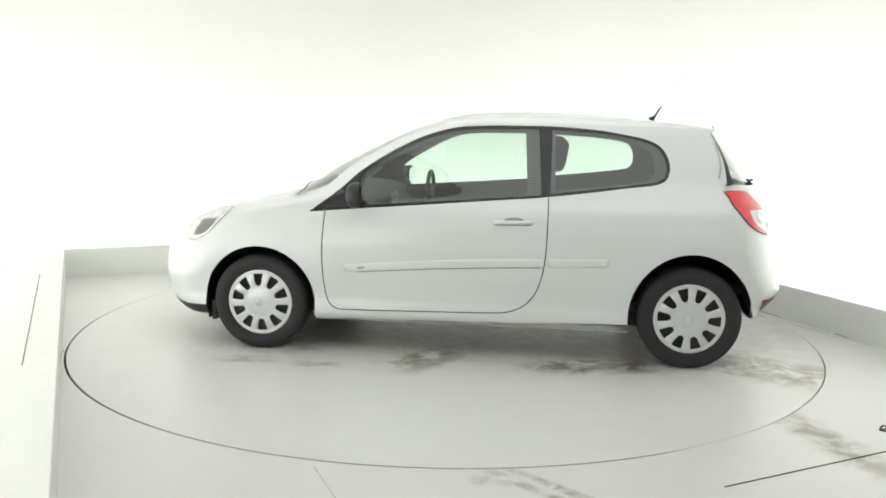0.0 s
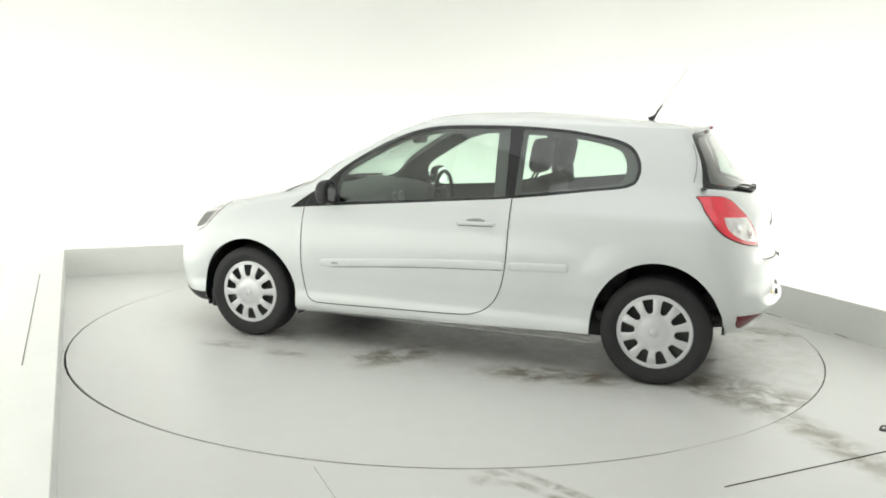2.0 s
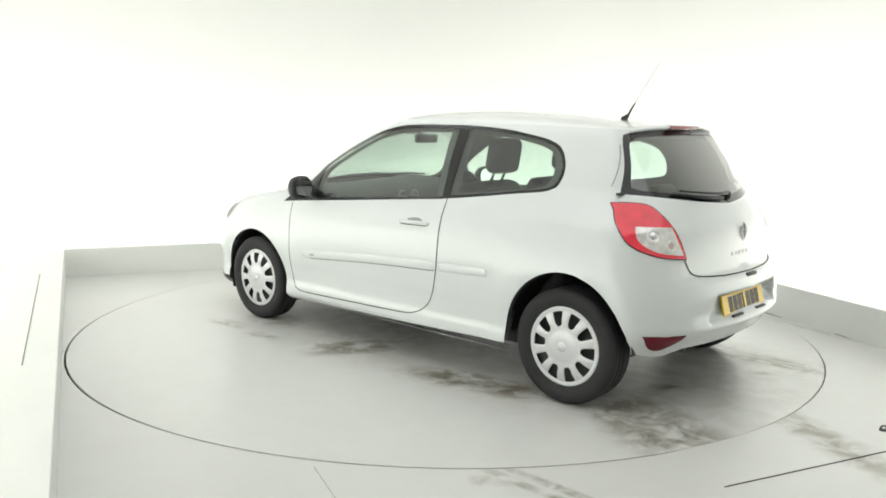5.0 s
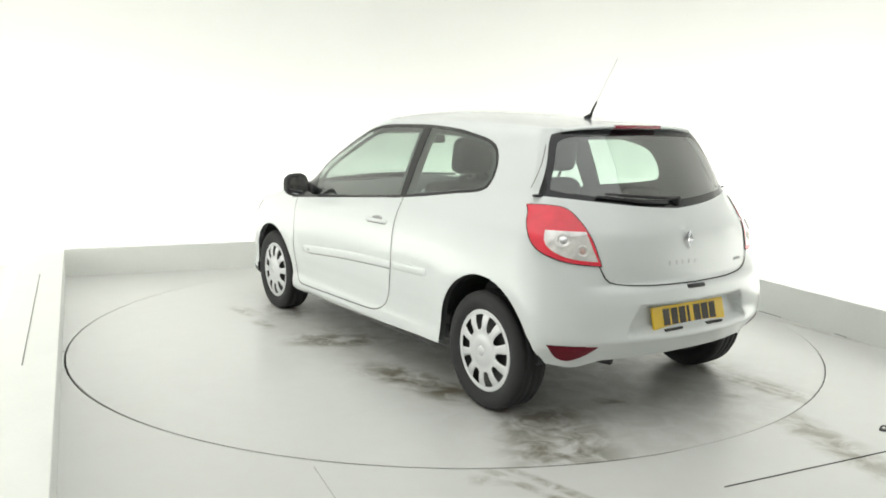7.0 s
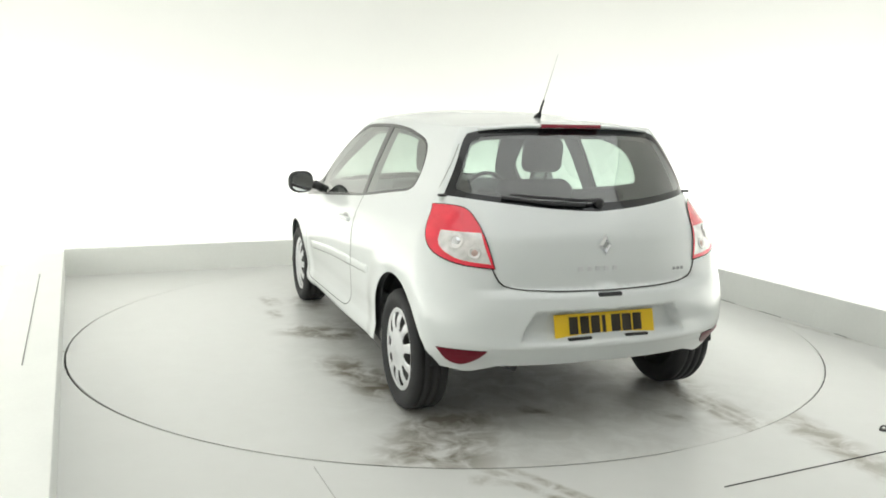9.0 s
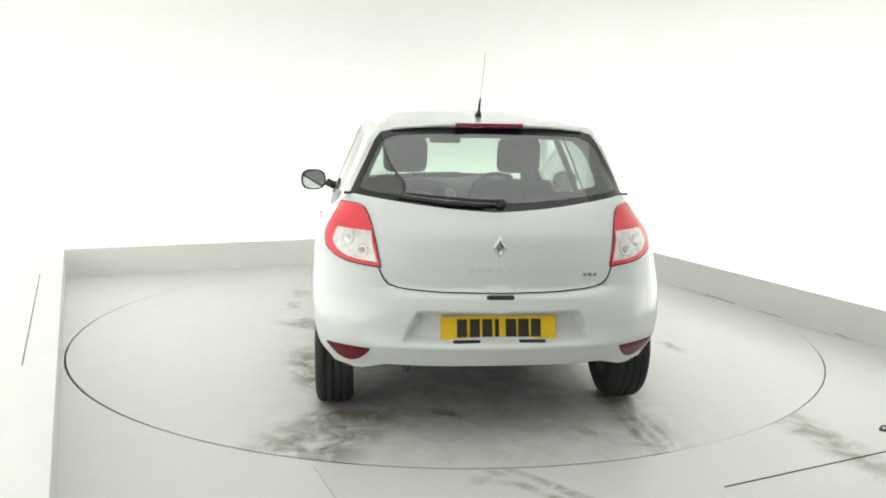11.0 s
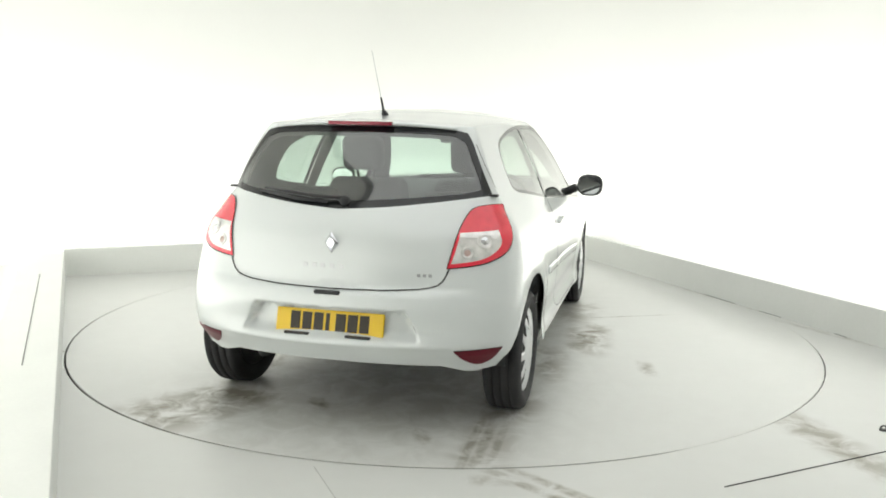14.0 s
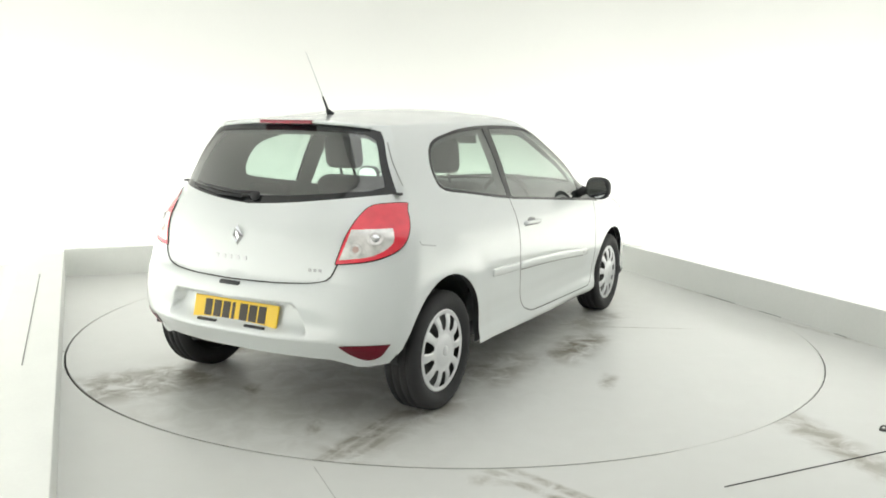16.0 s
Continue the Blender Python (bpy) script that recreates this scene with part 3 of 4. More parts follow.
def split_body():
    """Triangulate the half shell along all its seams; returns vertices and the triangles of each part."""
    pts, edges = [], []

    def put(loop):
        k = len(pts)
        pts.extend(Vector(p) for p in loop)
        edges.extend((k + i, k + (i + 1) % len(loop)) for i in range(len(loop)))
    frame_loop = [(S3 * i / 140, 0.2) for i in range(140)] + [(S3, 0.2 + (Z_TOP - 0.2) * i / 40) for i in range(40)]
    frame_loop += [(S3 - S3 * i / 140, Z_TOP) for i in range(140)] + [(0, Z_TOP - (Z_TOP - 0.2) * i / 40) for i in range(40)]
    put(frame_loop)
    for loop in LOOPS.values():
        put(loop)
    nu, nv = 136, 66
    for i in range(1, nu):
        for j in range(1, nv):
            pts.append(Vector((S3 * (i + 0.5 * (j % 2)) / (nu + 0.6), 0.2 + (Z_TOP - 0.2) * j / nv)))
    vs, _, fs, _, _, _ = delaunay_2d_cdt(pts, edges, [], 0, 1e-5)
    order = ("arch_f", "arch_r", "valance", "sill", "clear", "tail", "rear_pane", "rear_frame", "screen", "hole_f", "hole_r", "pane_f", "pane_r", "daylight", "fog", "bezel", "head", "door", "hatch", "bumper", "lip", "nose")
    boxes = {n: (min(p[0] for p in LOOPS[n]), max(p[0] for p in LOOPS[n]), min(p[1] for p in LOOPS[n]), max(p[1] for p in LOOPS[n])) for n in order}
    sets = {n: [] for n in order}
    sets["body"] = []
    for f in fs:
        c = [sum(vs[i][k] for i in f) / 3 for k in (0, 1)]
        if not (0 <= c[0] <= S3 and 0.2 <= c[1] <= Z_TOP):
            continue
        for n in order:
            b = boxes[n]
            if b[0] < c[0] < b[1] and b[2] < c[1] < b[3] and inside(c, LOOPS[n]):
                sets[n].append(f)
                break
        else:
            sets["body"].append(f)
    return vs, sets


VS, SETS = split_body()
CO = {}


def point_at(i):
    if i not in CO:
        s, zl = min(S3, max(0.0, VS[i][0])), min(Z_TOP, max(0.2, VS[i][1]))
        CO[i] = (surface(s, zl), normal(s, zl))
    return CO[i]


def shell(name, keys, material, parent, sides=(1,), lift=0.0, label="", thick=0.0, extra=None):
    """A part of the body's skin, from the triangles of those keys; both sides joined where sides is (1, -1)."""
    co, no, faces = [], [], []
    for side in sides:
        index = {}
        for key in keys:
            for f in SETS[key]:
                t = []
                for i in f:
                    if i not in index:
                        p, n = point_at(i)
                        q = p + n * lift
                        index[i] = len(co)
                        co.append((q.x, q.y * side, q.z))
                        no.append((n.x, n.y * side, n.z))
                    t.append(index[i])
                a, b, c = (Vector(co[k]) for k in t)
                if (b - a).cross(c - a).dot(Vector(no[t[0]])) < 0:
                    t.reverse()
                faces.append(t)
    if extra:
        k = len(co)
        co += extra[0]
        no += extra[2]
        faces += [[i + k for i in f] for f in extra[1]]
    me = bpy.data.meshes.new(name)
    me.from_pydata(co, [], faces)
    me.polygons.foreach_set("use_smooth", [True] * len(faces))
    me.normals_split_custom_set_from_vertices(no)
    me.materials.append(material)
    ob = new(name, me)
    ob.parent = parent
    if thick:
        sol = ob.modifiers.new("thickness", "SOLIDIFY")
        sol.thickness, sol.offset = thick, -1
    return tagged(ob, label)


def roof_mesh(lift=0.0):
    """The roof's crown, from edge to edge."""
    co, no, faces = [], [], []
    nx, ny = 60, 28
    x0, x1 = rear_x(Z_TOP), front_x(Z_TOP)

    def outline(x):
        s = at_side(x, Z_TOP - edge_drop(x))[0]
        return max(0.001, surface(s, Z_TOP).y)

    def top(x, y, w):
        e = Z_TOP - edge_drop(x)
        return e + max(0.0, roof_line(x) - e) * max(0.0, 1 - abs(y / w) ** 2.4) ** 0.62
    for i in range(nx + 1):
        t = i / nx
        x = x0 + (x1 - x0) * (0.5 - 0.5 * math.cos(math.pi * t))
        w = outline(min(max(x, x0 + 1e-4), x1 - 1e-4))
        for j in range(ny + 1):
            y = -w * math.cos(math.pi * j / ny)
            z = top(x, y, w)
            h = 0.004
            dx = (top(x + h, y, w) - top(x - h, y, w)) / (2 * h)
            yy = max(-w * 0.99, min(w * 0.99, y))
            dy = (top(x, yy + h * w, w) - top(x, yy - h * w, w)) / (2 * h * w)
            n = Vector((-dx, -dy, 1)).normalized()
            co.append((x, y, z + lift))
            no.append(tuple(n))
    for i in range(nx):
        for j in range(ny):
            a = i * (ny + 1) + j
            faces.append([a, a + ny + 1, a + ny + 2, a + 1])
    return co, faces, no


def seam(name, loop, parent, side=1, width=0.006, lift=0.0008, material=PLASTIC, closed=True, label=""):
    """A narrow dark seam laid along a line on the body."""
    bm = bmesh.new()
    pts = [(surface(min(S3, max(0, s)), min(Z_TOP, max(0.2, z))), normal(min(S3, max(0, s)), min(Z_TOP, max(0.2, z)))) for s, z in loop]
    n = len(pts)
    rows = []
    for i in range(n):
        p, no = pts[i]
        a = pts[i - 1 if (closed or i) else 0][0]
        b = pts[(i + 1) % n if (closed or i < n - 1) else i][0]
        t = (b - a).normalized()
        c = no.cross(t).normalized() * width / 2
        rows.append([bm.verts.new(((q.x, q.y * side, q.z))) for q in (p - c + no * lift, p + c + no * lift)])
    for i in range(n if closed else n - 1):
        a, b = rows[i], rows[(i + 1) % n]
        bm.faces.new((a[0], a[1], b[1], b[0]) if side > 0 else (a[0], b[0], b[1], a[1]))
    return part(name, bm, material, parent, label)


BOTH = (1, -1)
body = shell("body", ["body"], PAINT, car, BOTH, 0, "white painted bodyshell", 0, roof_mesh())
nose = shell("front_bumper", ["nose"], PAINT, car, BOTH, 0, "white front bumper")
shell("front_lip", ["lip"], PLASTIC, nose, BOTH, 0.003, "black lower front lip")
hatch = shell("tailgate", ["hatch"], PAINT, car, BOTH, 0.0, "closed white tailgate")
bumper = shell("rear_bumper", ["bumper"], PAINT, car, BOTH, 0.0, "white rear bumper with recessed plate panel")
frit = shell("rear_window_surround", ["rear_frame"], BLACK, hatch, BOTH, -0.002, "gloss black surround")
rear_window = shell("rear_window", ["rear_pane"], REARGLASS, hatch, BOTH, -0.004, "tinted rear window glass")
windscreen = shell("windscreen", ["screen"], GLASS, car, BOTH, -0.004, "green-tinted windscreen")
rear_window.visible_shadow = windscreen.visible_shadow = False
doors = {}
for side in BOTH:
    door = doors[side] = shell("door", ["door"], PAINT, car, (side,), 0.001, "closed white front door")
    shell("window_surround", ["daylight"], BLACK, car, (side,), -0.001, "black window frame and pillar")
    for keys, nm in ((("pane_f", "hole_f"), "door_window"), (("pane_r", "hole_r"), "quarter_window")):
        pane = shell(nm, keys, GLASS, car, (side,), -0.004, "green-tinted side glass")
        pane.visible_shadow = False
    lamp = shell("tail_lamp", ["tail"], REDLENS, car, (side,), 0.006, "red tail lamp with clear lower lens")
    shell("clear_lens", ["clear"], CLEARLENS, lamp, (side,), 0.0065, "clear indicator and reversing lens")
    seam("lamp_seal", LOOPS["tail"], lamp, side, 0.009, 0.005, BLACK)
    for y, z, r, m in ((0.665, 0.886, 0.034, CHROME), (0.600, 0.838, 0.027, AMBER)):
        s_, zl_ = at_end(y, z)
        p, n = surface(s_, zl_), normal(s_, zl_)
        p, n = Vector((p.x, p.y * side, p.z)), Vector((n.x, n.y * side, n.z))
        bowl = part("lamp_bowl", lathe([(r * 0.55, 0.001), (r * 0.8, 0.0035), (r, 0.004), (r * 1.08, 0.0)], 28), CLEARLENS, lamp, "", True, Matrix.Translation(p + n * 0.007) @ n.to_track_quat("Y", "Z").to_matrix().to_4x4())
        part("bulb", lathe([(0.0, 0.005), (r * 0.3, 0.004), (r * 0.56, 0.0015)], 20), m, bowl)
    shell("fog_reflector", ["fog"], DARKRED, bumper, (side,), 0.004, "dark red corner reflector")
    head = shell("headlamp", ["head"], CLEARLENS, car, (side,), 0.004, "clear headlamp with grey inner bezel")
    shell("headlamp_bezel", ["bezel"], SOFTGAP, head, (side,), 0.0046, "dark grey inner bezel")
    seam("headlamp_seal", LOOPS["head"], head, side, 0.006, 0.003, PLASTIC)
    low = [p for p in LOOPS["door"] if surface(*p).z < 0.995]
    k = max(range(len(low)), key=lambda i: math.hypot(low[i][0] - low[i - 1][0], low[i][1] - low[i - 1][1]))
    seam("door_gap", low[k:] + low[:k], door, side, 0.006, 0.0015, PLASTIC, False)
hatch_line = [p for p in LOOPS["hatch"] if p[0] > -0.01 and p[1] < 0.98]
for side in BOTH:
    upper = [p for p in LOOPS["hatch"] if p[0] > 0.05 and 1.085 < p[1] < 1.335]
    seam("tailgate_side_gap", upper, hatch, side, 0.005, 0.0012, SOFTGAP, False)
    seam("tailgate_gap", [(0.0, 0.668)] + hatch_line, hatch, side, 0.007, 0.003, DARK, False)


def strip_on_side(name, x0, x1, zf, height, depth, material, parent, side, label="", n=50):
    """A raised bar along the side, rounded over, with tapered ends."""
    bm = bmesh.new()
    rows = []
    for i in range(n + 1):
        x = x0 + (x1 - x0) * i / n
        z = zf(x)
        e = min(1.0, min(i, n - i) / 2.5) ** 0.5
        row = []
        for j in range(9):
            a = math.pi * j / 8
            h = -math.cos(a) * height / 2
            s, zl = at_side(x, z + h * (0.4 + 0.6 * e))
            p, no = surface(s, zl), normal(s, zl)
            q = p + no * (depth * e * math.sin(a) ** 0.4 - 0.001)
            row.append(bm.verts.new((q.x, q.y * side, q.z)))
        rows.append(row)
    for a, b in zip(rows, rows[1:]):
        for j in range(8):
            bm.faces.new((a[j], a[j + 1], b[j + 1], b[j]))
    bm.faces.new(rows[0])
    bm.faces.new(rows[-1])
    bmesh.ops.recalc_face_normals(bm, faces=bm.faces)
    return part(name, bm, material, parent, label)


mould_z = curve((-0.81, 0.615), (0.0, 0.583), (0.77, 0.528))
for side in BOTH:
    m1 = strip_on_side("side_moulding", -0.446, 0.765, mould_z, 0.052, 0.010, PAINT, doors[side], side, "white protective side moulding")
    # thin black strip drawn in as the shadow under the moulding
    strip_on_side("moulding_shadow_line", -0.446, 0.70, lambda x: mould_z(x) - 0.026, 0.005, 0.004, DARK, doors[side], side)
    strip_on_side("quarter_moulding", -0.81, -0.459, mould_z, 0.048, 0.010, PAINT, car, side, "short white side moulding behind the door")
    strip_on_side("moulding_badge", 0.60, 0.70, lambda x: mould_z(x), 0.020, 0.0112, TRIMGREY, doors[side], side, "small grey badge", 8)
    hz = lambda x: 0.832 - 0.02 * (x + 0.25)
    # raised grey patch painted as the recess's shade, black strip as the bar's shadow
    strip_on_side("handle_recess_shade", -0.325, -0.185, lambda x: hz(x) + 0.016 - 1.6 * (x + 0.255) ** 2, 0.040, 0.0022, HANDLESHADE, doors[side], side, "grey patch for the shade in the handle recess", 20)
    strip_on_side("handle_shadow_strip", -0.365, -0.145, lambda x: hz(x) - 0.011, 0.008, 0.010, PLASTIC, doors[side], side, "", 24)
    strip_on_side("door_handle", -0.375, -0.135, hz, 0.024, 0.024, PAINT, doors[side], side, "white bar door handle", 24)
    strip_on_side("window_seal", -0.445, 0.93, lambda x: 0.885 + (0.93 - x) * 0.0715, 0.010, 0.006, BLACK, doors[side], side, "black window seal", 40)



# -- wheels --
def tyre():
    w = 0.092
    prof = [(0.205, -w * 0.8), (0.235, -w * 0.98), (0.262, -w), (0.285, -w * 0.9), (0.2965, -w * 0.72), (0.2975, -w * 0.45), (0.292, -w * 0.44), (0.292, -w * 0.40), (0.298, -w * 0.39),
            (0.299, -w * 0.06), (0.293, -w * 0.05), (0.293, w * 0.05), (0.299, w * 0.06), (0.298, w * 0.39), (0.292, w * 0.40), (0.292, w * 0.44), (0.2975, w * 0.45),
            (0.2965, w * 0.72), (0.285, w * 0.9), (0.262, w), (0.235, w * 0.98), (0.205, w * 0.8)]
    return lathe(prof, 72)


def hubcap(spokes=10):
    """A dished cap with a slot between each two spokes; its face looks along +y."""
    bm = bmesh.new()
    prof = [(0.0, 0.020), (0.03, 0.021), (0.055, 0.020), (0.075, 0.014), (0.090, 0.010), (0.106, 0.013), (0.114, 0.0145), (0.130, 0.015), (0.147, 0.0135), (0.162, 0.010), (0.174, 0.005), (0.181, 0.002), (0.190, 0.002), (0.199, 0.006), (0.206, 0.001), (0.207, -0.012)]
    slot = curve((0.06, 0.5), (0.106, 0.016), (0.114, 0.0175), (0.181, 0.0305), (0.21, 0.034))
    sector = 2 * math.pi / spokes
    n = spokes * 12
    rows = []
    for r, y in prof:
        half = min(0.36 * sector, slot(r) / max(r, 0.01))
        row = []
        for i in range(n):
            q = i % 12
            a = half * (q - 6) / 3 if 3 <= q <= 9 else math.copysign(half + (sector / 2 - half) * (abs(q - 6) - 3) / 3, q - 6)
            d = 0.006 if 3 <= q <= 9 and 0.108 < r < 0.180 else 0.0
            a += (i // 12 + 0.5) * sector
            row.append(bm.verts.new((r * math.cos(a), y - d, r * math.sin(a))))
        rows.append(row)
    for j in range(len(prof) - 1):
        for i in range(n):
            if 6 <= j <= 9 and 3 <= i % 12 <= 8 or j == 10 and 3 <= i % 12 <= 8 or j == 5 and 4 <= i % 12 <= 7:
                continue
            bm.faces.new((rows[j][i], rows[j + 1][i], rows[j + 1][(i + 1) % n], rows[j][(i + 1) % n]))
    bmesh.ops.remove_doubles(bm, verts=bm.verts, dist=1e-5)
    bmesh.ops.recalc_face_normals(bm, faces=bm.faces)
    return bm


def wheel_parts(parent):
    part("tyre", tyre(), RUBBER, parent, "black road tyre")
    part("rim", lathe([(0.0, 0.045), (0.10, 0.045), (0.19, 0.035), (0.205, 0.06), (0.206, -0.07), (0.0, -0.07)], 48), STEEL, parent, "dark steel wheel")
    cap = part("hubcap", hubcap(), CAPM, parent, "silver ten-slot hubcap", True, pose(0, 0.072, 0))
    part("centre_badge", lathe([(0.0, 0.004), (0.024, 0.003), (0.027, 0.0)], 24), CAPM, cap, "", True, pose(0, 0.020, 0))


for i, (x, y) in enumerate(((1.2875, 0.750), (-1.2875, 0.735), (1.2875, -0.750), (-1.2875, -0.735))):
    hub = new("wheel")
    hub.empty_display_size = 0.1
    hub.parent = car
    hub.matrix_local = pose(x, y, 0.298 if x < 0 else 0.2925, 0, 11 * i + 4, 180 if y < 0 else 0) @ Matrix.Diagonal((1, 1, 1, 1) if x < 0 else (0.981, 1, 0.981, 1))
    tagged(hub, "black-tyred wheel with a silver plastic hubcap")
    wheel_parts(hub)
    # arch liner behind the wheel
    bm = bmesh.new()
    rr, s = 0.362, (1 if y > 0 else -1)
    rows = []
    for a in range(-20, 201, 10):
        c, d = math.cos(radians(a)), math.sin(radians(a))
        k = 1.09 if x < 0 else 1.0
        rows.append([bm.verts.new((x + rr * c, s * yy, max(0.17 if x > 0 else 0.31, 0.295 + k * rr * d))) for yy in (0.80 if x > 0 else 0.77, 0.47)])
    for a, b in zip(rows, rows[1:]):
        bm.faces.new((a[0], a[1], b[1], b[0]))
    bm.faces.new([r[1] for r in rows])
    part("arch_liner", bm, PLASTIC, car, "black wheel arch liner")

# -- underside, valance, exhaust --
part("floor_pan", box(2.6, 1.30, 0.10, 0.02, (0.25, 0, 0.25)), PLASTIC, car, "dark underbody")
part("rear_valance_inner", box(0.22, 1.10, 0.10, 0.03, (-1.60, 0, 0.44)), PLASTIC, car)
part("rear_axle", tube([(-1.29, -0.68, 0.27), (-1.20, -0.4, 0.29), (-1.20, 0.4, 0.29), (-1.29, 0.68, 0.27)], 0.04), STEEL, car)
part("exhaust", tube([(-1.2, 0.36, 0.25), (-1.5, 0.38, 0.27), (-1.74, 0.40, 0.30)], 0.022, 12), STEEL, car, "short dark exhaust pipe")
part("sump_guard", box(0.7, 1.2, 0.08, 0.03, (1.5, 0, 0.21)), PLASTIC, car)

for side in BOTH:
    part("mud_flap", box(0.03, 0.16, 0.12, 0.006, (1.60, 0.71 * side, 0.22)), PLASTIC, car)


# -- rear fittings --
def on_tail(y, z, lift=0.0):
    s, zl = at_end(abs(y), z)
    p, n = surface(s, zl), normal(s, zl)
    q = p + n * lift
    return Vector((q.x, q.y if y >= 0 else -q.y, q.z))


plate_x = rear_x(0.507) + 0.054 - 0.006
tilt = pose(plate_x, 0, 0.507, 0, 14, 0)
plate = part("number_plate", box(0.010, 0.520, 0.111, 0.004), YELLOW, bumper, "yellow rear number plate with dark bars", False, tilt)
for k, (y, w) in enumerate(((0.165, 0.045), (0.108, 0.045), (0.052, 0.045), (0.008, 0.018), (-0.055, 0.048), (-0.112, 0.048), (-0.168, 0.045))):
    part("plate_bar", box(0.0015, w, 0.079, 0, (-0.0058, y, 0.002)), INK, plate, "", False)
for y in (0.147, -0.147):
    part("plate_holder_bar", box(0.016, 0.118, 0.011, 0.002, (rear_x(0.458) + 0.022, y, 0.4575)), PLASTIC, bumper, "black plate holder clip", False)
part("tailgate_release", box(0.03, 0.125, 0.020, 0.008, tuple(on_tail(0, 0.657, -0.007))), PLASTIC, bumper, "black tailgate release pad")

bm = bmesh.new()
ring = ((0, 0.052), (0.033, 0.0), (0, -0.052), (-0.033, 0.0))
hole = ((0, 0.022), (0.011, 0.0), (0, -0.022), (-0.011, 0.0))
o1 = [bm.verts.new((-0.004, y, z)) for y, z in ring]
mid = [bm.verts.new((-0.016, y * 0.62, z * 0.66)) for y, z in ring]
inn = [bm.verts.new((-0.005, y, z)) for y, z in hole]
for i in range(4):
    j = (i + 1) % 4
    bm.faces.new((o1[i], o1[j], mid[j], mid[i]))
    bm.faces.new((mid[i], mid[j], inn[j], inn[i]))
bm.faces.new(inn)
bmesh.ops.recalc_face_normals(bm, faces=bm.faces)
part("badge", bm, CHROME, hatch, "chrome lozenge badge", False, Matrix.Translation(on_tail(0, 0.868)))
for y in (0.125, 0.08, 0.04, -0.005, -0.05):
    part("letter_bar", box(0.004, 0.022, 0.020, 0.001, tuple(on_tail(y, 0.765, 0.001))), CAPM, hatch, "", False)
for y in (-0.40, -0.425, -0.45):
    part("trim_letter_bar", box(0.004, 0.015, 0.014, 0.001, tuple(on_tail(y, 0.738, 0.001))), TRIMGREY, hatch, "", False)


def spoiler():
    """The roof's tail lip over the rear window, curved in plan."""
    bm = bmesh.new()
    rows = []
    for i in range(41):
        y = -0.465 + 0.93 * i / 40
        k = abs(y) / 0.465
        x1 = -1.480 + 0.055 * k ** 2.6
        zt = 1.408 - 0.024 * k ** 2.4
        prof = ((0.15, 0.010), (0.07, 0.007), (0.02, 0.001), (0.0, -0.006), (0.004, -0.012), (0.03, -0.015), (0.12, -0.016))
        rows.append([bm.verts.new((x1 + a, y, zt + b)) for a, b in prof])
    for a, b in zip(rows, rows[1:]):
        for j in range(len(a) - 1):
            bm.faces.new((a[j], b[j], b[j + 1], a[j + 1]))
    bm.faces.new(rows[0])
    bm.faces.new(rows[-1][::-1])
    bmesh.ops.recalc_face_normals(bm, faces=bm.faces)
    return bm


lip = part("roof_spoiler", spoiler(), PAINT, hatch, "white roof-edge spoiler")
bm = box(0.03, 0.325, 0.019, 0.004, (-1.468, 0, 1.3985))
part("high_brake_lamp", bm, mat("brake_lamp_red", (0.26, 0.02, 0.04), 0.25, coat=0.5), hatch, "dark red high brake lamp")
wiper = part("rear_wiper", tube([on_tail(-0.02, 1.05, 0.02), on_tail(0.10, 1.048, 0.028), on_tail(0.30, 1.065, 0.026), on_tail(0.40, 1.078, 0.02)], 0.009, 8, 0.6), PLASTIC, hatch, "black rear wiper")
part("wiper_blade", tube([on_tail(0.06, 1.035, 0.012), on_tail(0.22, 1.042, 0.012), on_tail(0.44, 1.07, 0.012)], 0.008, 6), PLASTIC, wiper)
part("wiper_pivot", lathe([(0, -0.018), (0.018, -0.016), (0.024, 0.0), (0.024, 0.01)], 20), PLASTIC, wiper, "", True, Matrix.Translation(on_tail(-0.02, 1.045, 0.006)) @ pose(0, 0, 0, 0, 0, -90))
for side in BOTH:
    part("washer_clip", box(0.03, 0.05, 0.012, 0.004, tuple(on_tail(0.66 * side, 1.074, 0.004))), PLASTIC, hatch)

ant = part("aerial", tube([(-1.10, 0, 1.438), (-1.13, 0, 1.462)], 0.020, 12, 0.5), PLASTIC, car, "black roof aerial")
part("aerial_rod", tube([(-1.125, 0, 1.455), (-1.15, 0, 1.50), (-1.17, 0, 1.53)], 0.0075, 8, 0.6), PLASTIC, ant)
part("aerial_whip", tube([(-1.165, 0, 1.525), (-1.245, 0, 1.65), (-1.31, 0, 1.752)], 0.0018, 6, 0.7), TRIMGREY, ant)

# fuel flap mark on the right rear wing
flap = [at_side(*p) for p in rounded([(-1.505, 0.868), (-1.50, 0.854), (-1.48, 0.847), (-1.38, 0.832)], 0.01, False)]
seam("fuel_flap_gap", flap, car, -1, 0.006, 0.0008, TRIMGREY, False)


